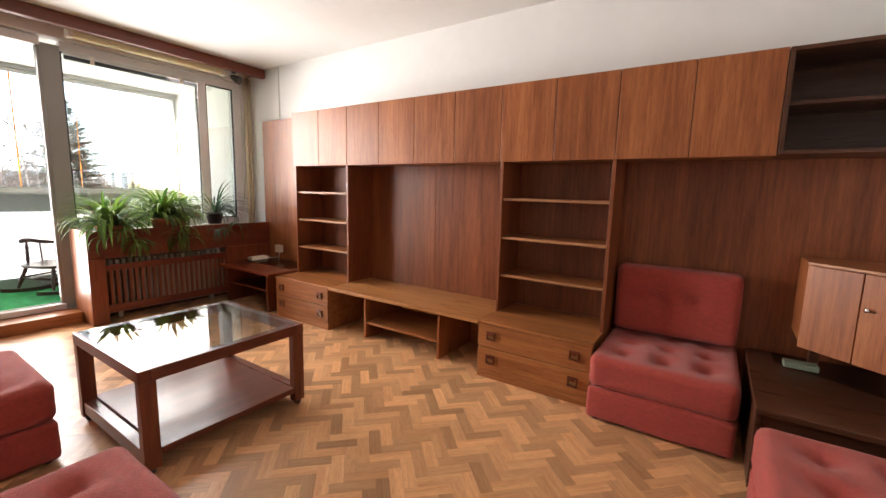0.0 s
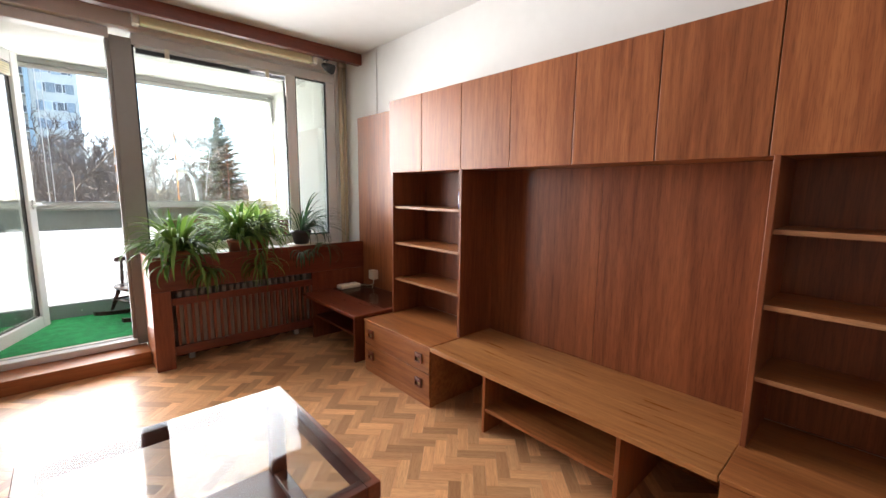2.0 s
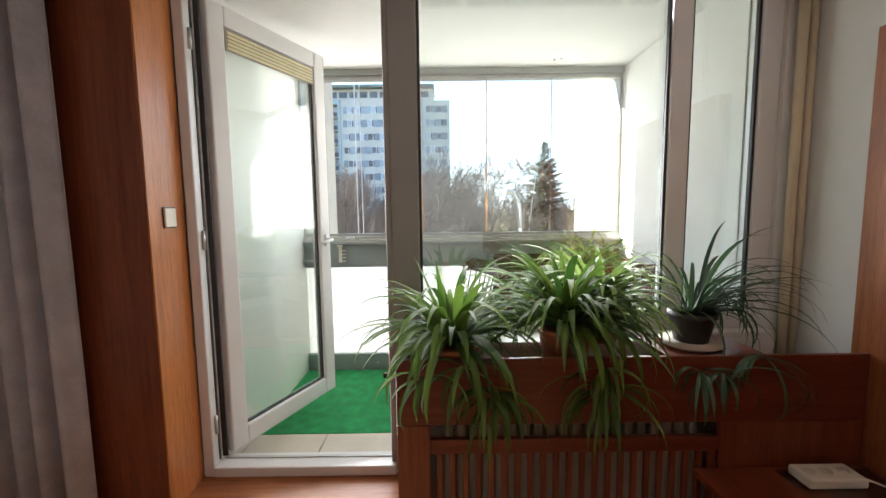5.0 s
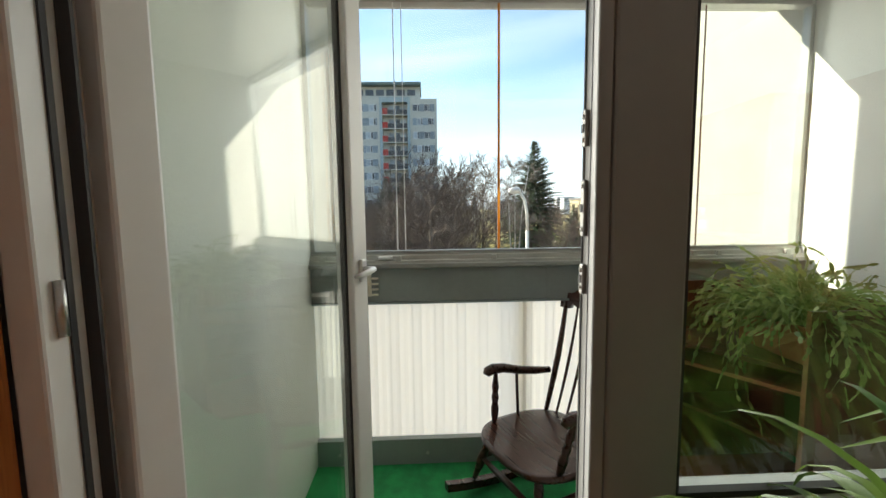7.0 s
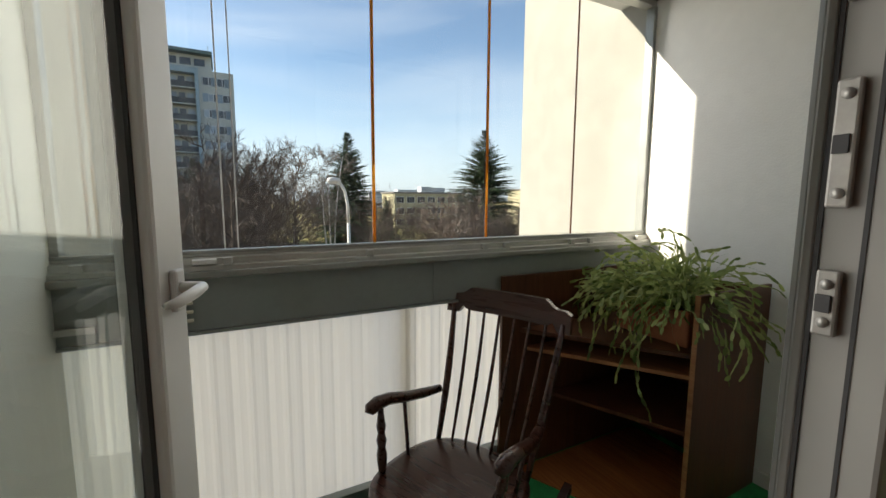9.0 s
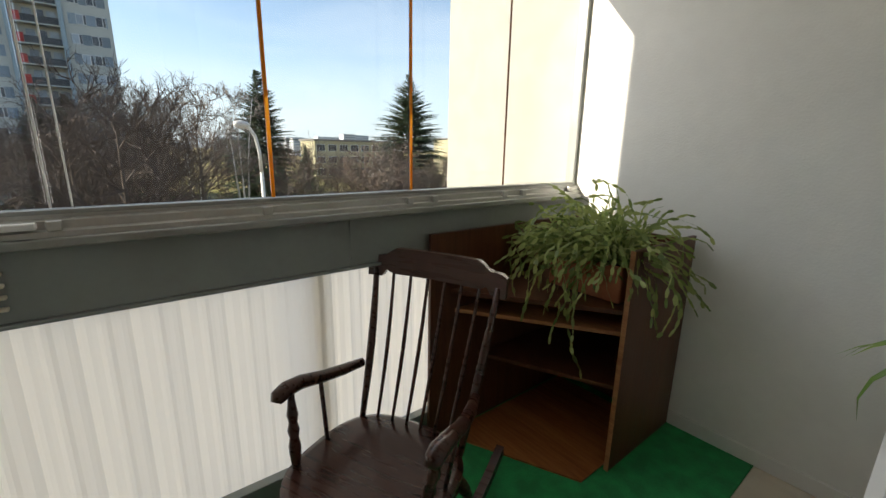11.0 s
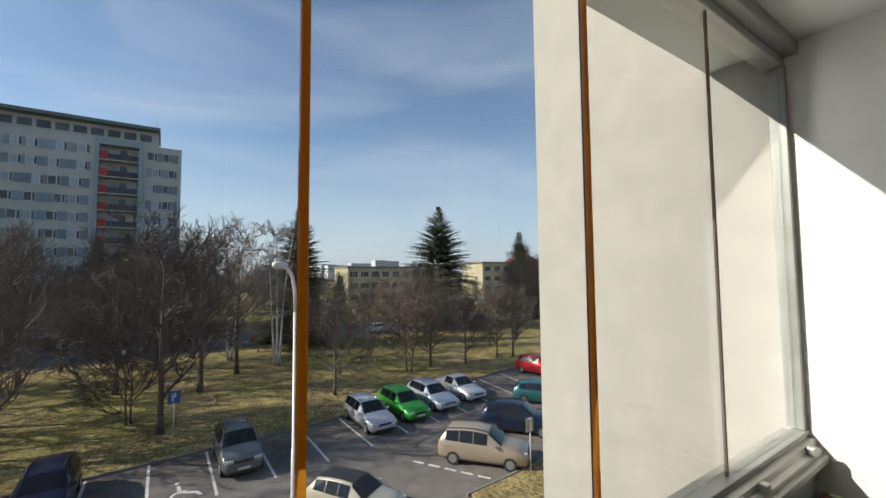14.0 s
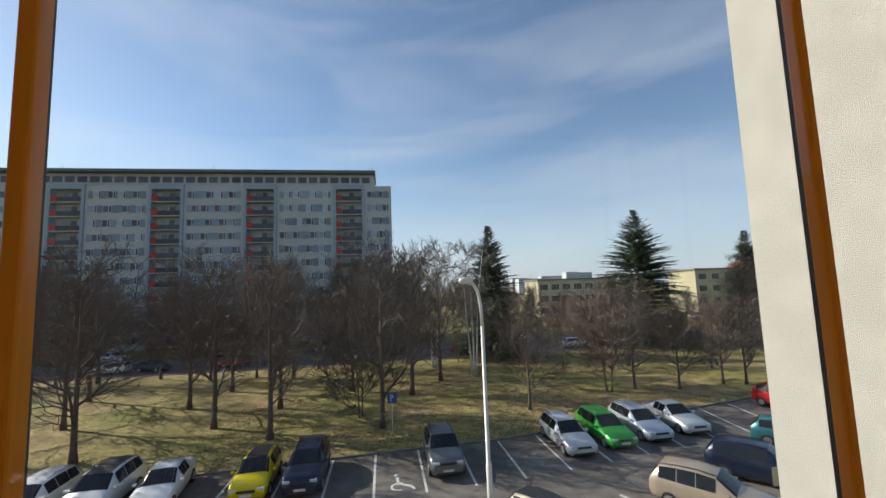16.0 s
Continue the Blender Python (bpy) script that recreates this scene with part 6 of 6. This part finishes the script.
def car(kind, colour_name, colour, x, y, heading, label, roof=None, rails=True, scale=1.0, z=G):
    """A parked car; heading: the way it looks, in degrees from +x."""
    length, st = SHAPES[kind]
    mat = paint(colour_name, colour)
    ob = thing("parked_car", 0, 0, 0, label, "car", "parked cars")
    rings = []
    for s, zb, zbelt, zt, wb, wt in st:
        xx = length / 2 - s
        half = [(wb * 0.90, zb), (wb * 0.985, zb + 0.12), (wb, (zb + zbelt) / 2), (wb * 0.97, zbelt), (wt, zt - 0.05), (wt * 0.82, zt), (wt * 0.3, zt + 0.015)]
        rings.append([Vector((xx, a, b)) for a, b in half] + [Vector((xx, -a, b)) for a, b in reversed(half)])
    body, top = bmesh.new(), bmesh.new()
    groups = {"windscreen": [], "rear_window": [], "side_window": []}
    n = len(rings[0])
    bv = [[body.verts.new(p) for p in r] for r in rings]
    n_top = len(st)
    cowl, rf = 3, 4
    rr = max(i for i, s in enumerate(st) if s[3] - s[2] > 0.3)
    for i in range(n_top - 1):
        for k in range(n):
            q = (k + 1) % n
            quad = (rings[i][k], rings[i][q], rings[i + 1][q], rings[i + 1][k])
            across = 4 <= k <= n - 6
            side = k in (3, n - 5)
            if i == cowl and (4 <= k <= n - 6):
                groups["windscreen"].append((quad, 0))
            elif i == rr and (4 <= k <= n - 6):
                groups["rear_window"].append((quad, 0))
            elif side and rf <= i < rr:
                groups["side_window"].append((quad, 1))
            f = body.faces.new((bv[i][k], bv[i][q], bv[i + 1][q], bv[i + 1][k]))
            f.smooth = True
    body.faces.new(bv[0]), body.faces.new(bv[-1][::-1])
    bmesh.ops.recalc_face_normals(body, faces=body.faces)
    part("body", body, mat, ob, "painted car body")
    centre = Vector((0, 0, 0.9))

    def lay(quads, inset):
        b = bmesh.new()
        for (pts, _) in quads:
            c = sum(pts, Vector()) / 4
            nn = (pts[1] - pts[0]).cross(pts[3] - pts[0]).normalized()
            if nn.dot(c - centre) < 0:
                nn = -nn
            vs = [c + (p - c) * inset + nn * 0.012 for p in pts]
            f = b.faces.new([b.verts.new(p) for p in vs])
            if f.normal.dot(nn) < 0:
                f.normal_flip()
        return b

    part("windscreen", lay(groups["windscreen"], 0.985), CAR_GLASS, ob, "dark reflecting windscreen")
    part("rear_window", lay(groups["rear_window"], 0.97), CAR_GLASS, ob)
    for quad in groups["side_window"]:
        part("side_window", lay([quad], 0.95), CAR_GLASS, ob)
    if roof:
        b = bmesh.new()
        rows = [[Vector((length / 2 - st[i][0], a, st[i][3] + 0.022 - 0.02 * abs(a) / st[i][5])) for a in (-st[i][5] * 0.8, 0, st[i][5] * 0.8)] for i in range(rf, rr + 1)]
        vv = [[b.verts.new(p) for p in r] for r in rows]
        for a, c in zip(vv, vv[1:]):
            for k in (0, 1):
                b.faces.new((a[k], a[k + 1], c[k + 1], c[k]))
        part("roof_panel", b, roof, ob, "roof in a colour of its own")
    if rails and kind in ("wagon", "suv"):
        for s in (-1, 1):
            part("roof_rail", tube([(length / 2 - st[i][0], s * st[i][5] * 0.86, st[i][3] + 0.035) for i in range(rf, rr + 1)], 0.018, 6), TRIM if kind == "suv" else RIM, ob)
    for wx in (length / 2 - 0.82, -length / 2 + 0.80):
        for s in (-1, 1):
            w = st[3][4]
            tyre = part("wheel", tube([(wx, s * (w - 0.20), 0.315), (wx, s * (w + 0.012), 0.315)], 0.315, 20), TYRE, ob, "black tyre")
            part("rim", tube([(wx, s * (w - 0.05), 0.315), (wx, s * (w + 0.02), 0.315)], 0.205, 14), RIM, tyre, "alloy rim")
    hz = st[1][2]
    for s in (-1, 1):
        part("headlight", box(length / 2 - 0.22, length / 2 - 0.035, *sorted((s * 0.44, s * 0.76)), hz - 0.10, hz + 0.04, 0.03), HEADLIGHT, ob)
        part("tail_light", box(-length / 2 + 0.02, -length / 2 + 0.14, *sorted((s * 0.56, s * 0.79)), 0.72, 0.95, 0.02), TAIL, ob)
        part("mirror", box(length / 2 - st[3][0] - 0.35, length / 2 - st[3][0] - 0.17, *sorted((s * 0.88, s * 1.04)), st[3][2] + 0.02, st[3][2] + 0.14, 0.03), mat, ob)
    part("grille", box(length / 2 - 0.10, length / 2 + 0.006, -0.40, 0.40, hz - 0.12, hz - 0.01, 0.01), TRIM, ob)
    part("bumper", box(length / 2 - 0.16, length / 2 + 0.008, -0.60, 0.60, 0.24, 0.36, 0.03), TRIM, ob)
    part("number_plate", box(length / 2 + 0.006, length / 2 + 0.016, -0.26, 0.26, 0.40, 0.51), PLATE, ob)
    part("underbody", box(-length / 2 + 0.3, length / 2 - 0.3, -0.7, 0.7, 0.16, 0.24), TRIM, ob)
    ob.matrix_basis = pose(x, y, z, 0, 0, heading) @ Matrix.Scale(scale, 4)
    return ob


SILVER, WHITE, NAVY = ("silver_paint", (0.55, 0.57, 0.59)), ("white_paint", (0.80, 0.80, 0.78)), ("navy_paint", (0.012, 0.022, 0.055))
def row(y):
    return KERB_X(y) + 2.15
car("hatch", "grey_paint", (0.13, 0.14, 0.15), row(-16.6), -16.6, 4, "grey hatchback parked in the marked bays", rails=False)
car("wagon", *WHITE, row(-14.1), -14.1, 2, "white estate car parked in the marked bays")
car("suv", *WHITE, row(-11.4), -11.4, 2, "white off-road car with a black roof", roof=TRIM)
car("sedan", *WHITE, row(-8.7), -8.9, 8, "white saloon car parked in the marked bays")
car("hatch", "yellow_paint", (0.62, 0.50, 0.0), row(-4.7), -4.75, 2, "bright yellow hatchback with a black roof", roof=TRIM, rails=False)
car("suv", *NAVY, row(-2.3), -2.35, 0, "dark navy van parked in the marked bays")
car("suv", "dark_grey_paint", (0.14, 0.15, 0.16), row(4.65), 4.65, 0, "dark grey off-road car parked beside the disabled bay")
car("wagon", *SILVER, row(12.2), 12.2, 0, "silver estate car parked in a row")
car("wagon", "green_paint", (0.03, 0.34, 0.04), row(14.8), 14.9, 0, "bright green estate car parked in a row")
car("wagon", "pale_blue_paint", (0.46, 0.52, 0.60), row(17.5), 17.5, 0, "pale blue-silver estate car parked in a row")
car("sedan", *SILVER, row(20.3), 20.4, 0, "silver old saloon car parked in a row", rails=False)
car("suv", "red_paint", (0.50, 0.012, 0.02), -32.2, 30.2, 10, "red family car parked under the trees")
car("suv", "beige_paint", (0.44, 0.36, 0.27), -21.8, 14.8, 39, "beige compact van parked aslant")
car("suv", *NAVY, -23.6, 19.0, 39, "navy off-road car parked aslant")
car("hatch", "cream_paint", (0.62, 0.56, 0.42), -21.3, 7.8, 33, "cream small car with a black roof", roof=TRIM, rails=False, scale=0.93)
car("sedan", *WHITE, -20.4, 4.8, 38, "white saloon car parked aslant")
car("hatch", "red_paint", (0.50, 0.012, 0.02), -19.2, 1.0, 38, "red small car parked aslant", rails=False)
car("hatch", "teal_paint", (0.03, 0.16, 0.18), -26.5, 24.2, 39, "teal small car parked aslant", rails=False)
rng = random.Random(5)
tones = [SILVER, WHITE, NAVY, ("black_paint", (0.01, 0.01, 0.012)), ("red_paint", (0.5, 0.012, 0.02)), ("blue_paint", (0.03, 0.08, 0.25))]
for k in range(22):
    y = -40 + k * 5.4 + rng.uniform(-0.6, 0.6)
    kind = rng.choice(("wagon", "hatch", "suv", "sedan"))
    car(kind, *tones[k % 6], -66.5 if k % 3 else -77.0, y, rng.choice((90, -90, 75)), "car parked along the street behind the park", rails=False, z=G - 0.02)
car("suv", *WHITE, -100, 80, 90, "white van parked by the yellow house", rails=False, scale=1.15, z=G - 0.12)
car("wagon", *SILVER, -100, 72.5, 90, "silver car parked by the yellow house", rails=False, z=G - 0.12)

# ---- small things outside ----
road_sign = thing("road_sign", -19.55, 15.7, G, "small road sign seen from its grey back", "sign")
part("pole", tube([(-19.55, 15.7, G + 0.08), (-19.55, 15.7, G + 2.5)], 0.03, 8), POLE, road_sign)
part("plate", box(-19.60, -19.58, 15.45, 15.95, G + 1.85, G + 2.5, 0.01), STEEL, road_sign)

# ---- herringbone floor ----
BL, BW = 0.195, 0.058
floor_a = thing("parquet_floor", 0, 0, 0, "worn honey-brown oak herringbone parquet", "floor", "", "structure")


def block_mesh():
    me = bpy.data.meshes.new("parquet_block")
    a, b, c = BL / 2 - 0.00015, BW / 2 - 0.00015, 0.0004
    v = [(x, y, -0.0115) for x, y in ((-a, -b), (a, -b), (a, b), (-a, b))] + [(x, y, -c) for x, y in ((-a, -b), (a, -b), (a, b), (-a, b))]
    v += [(x, y, 0.0) for x, y in ((-a + c, -b + c), (a - c, -b + c), (a - c, b - c), (-a + c, b - c))]
    f = [(8, 9, 10, 11)] + [(i, (i + 1) % 4, 4 + (i + 1) % 4, 4 + i) for i in range(4)] + [(4 + i, 4 + (i + 1) % 4, 8 + (i + 1) % 4, 8 + i) for i in range(4)]
    me.from_pydata(v, [], f)
    return me, v, f


block, bv_, bf_ = block_mesh()
block.materials.append(OAK)
r45 = Matrix.Rotation(radians(45), 4, "Z")
near_count, rest = 0, {0: [], 1: []}
rng = random.Random(3)
for i in range(-110, 110):
    for k in range(-24, 25):
        for turned in (0, 1):
            u, v = i * BW + k * BL, i * BW - k * BL
            u, v = (u + BL / 2, v + BW / 2) if not turned else (u + BL + BW / 2, v + BW - BL / 2)
            c = r45 @ Vector((u, v, 0))
            c += Vector((-1.2, 1.5, 0))
            if not (-4.56 < c.x < XE and YS < c.y < YN):
                continue
            if c.x < -4.40 and 0.0 < c.y:
                continue
            lift = rng.uniform(-0.00015, 0.00015)
            if -1.75 < c.x < -0.35 and 1.72 < c.y < 2.62 and near_count < 300:
                near_count += 1
                share("parquet_block", block, floor_a, Matrix.Translation((c.x, c.y, lift)) @ Matrix.Rotation(radians(135 if turned else 45), 4, "Z"))
            else:
                rest[turned].append((c, lift))
for turned, cells in rest.items():
    back = Matrix.Rotation(radians(-135 if turned else -45), 4, "Z")
    V, F = [], []
    for c, lift in cells:
        q = back @ c
        n = len(V)
        V.extend((q.x + x, q.y + y, z + lift) for x, y, z in bv_)
        F.extend(tuple(n + j for j in f) for f in bf_)
    ob = list_mesh("parquet_rest", V, F, OAK_JOINED, floor_a)
    ob.rotation_euler = (0, 0, radians(135 if turned else 45))
    tagged(ob, "", "", "", "stuff")
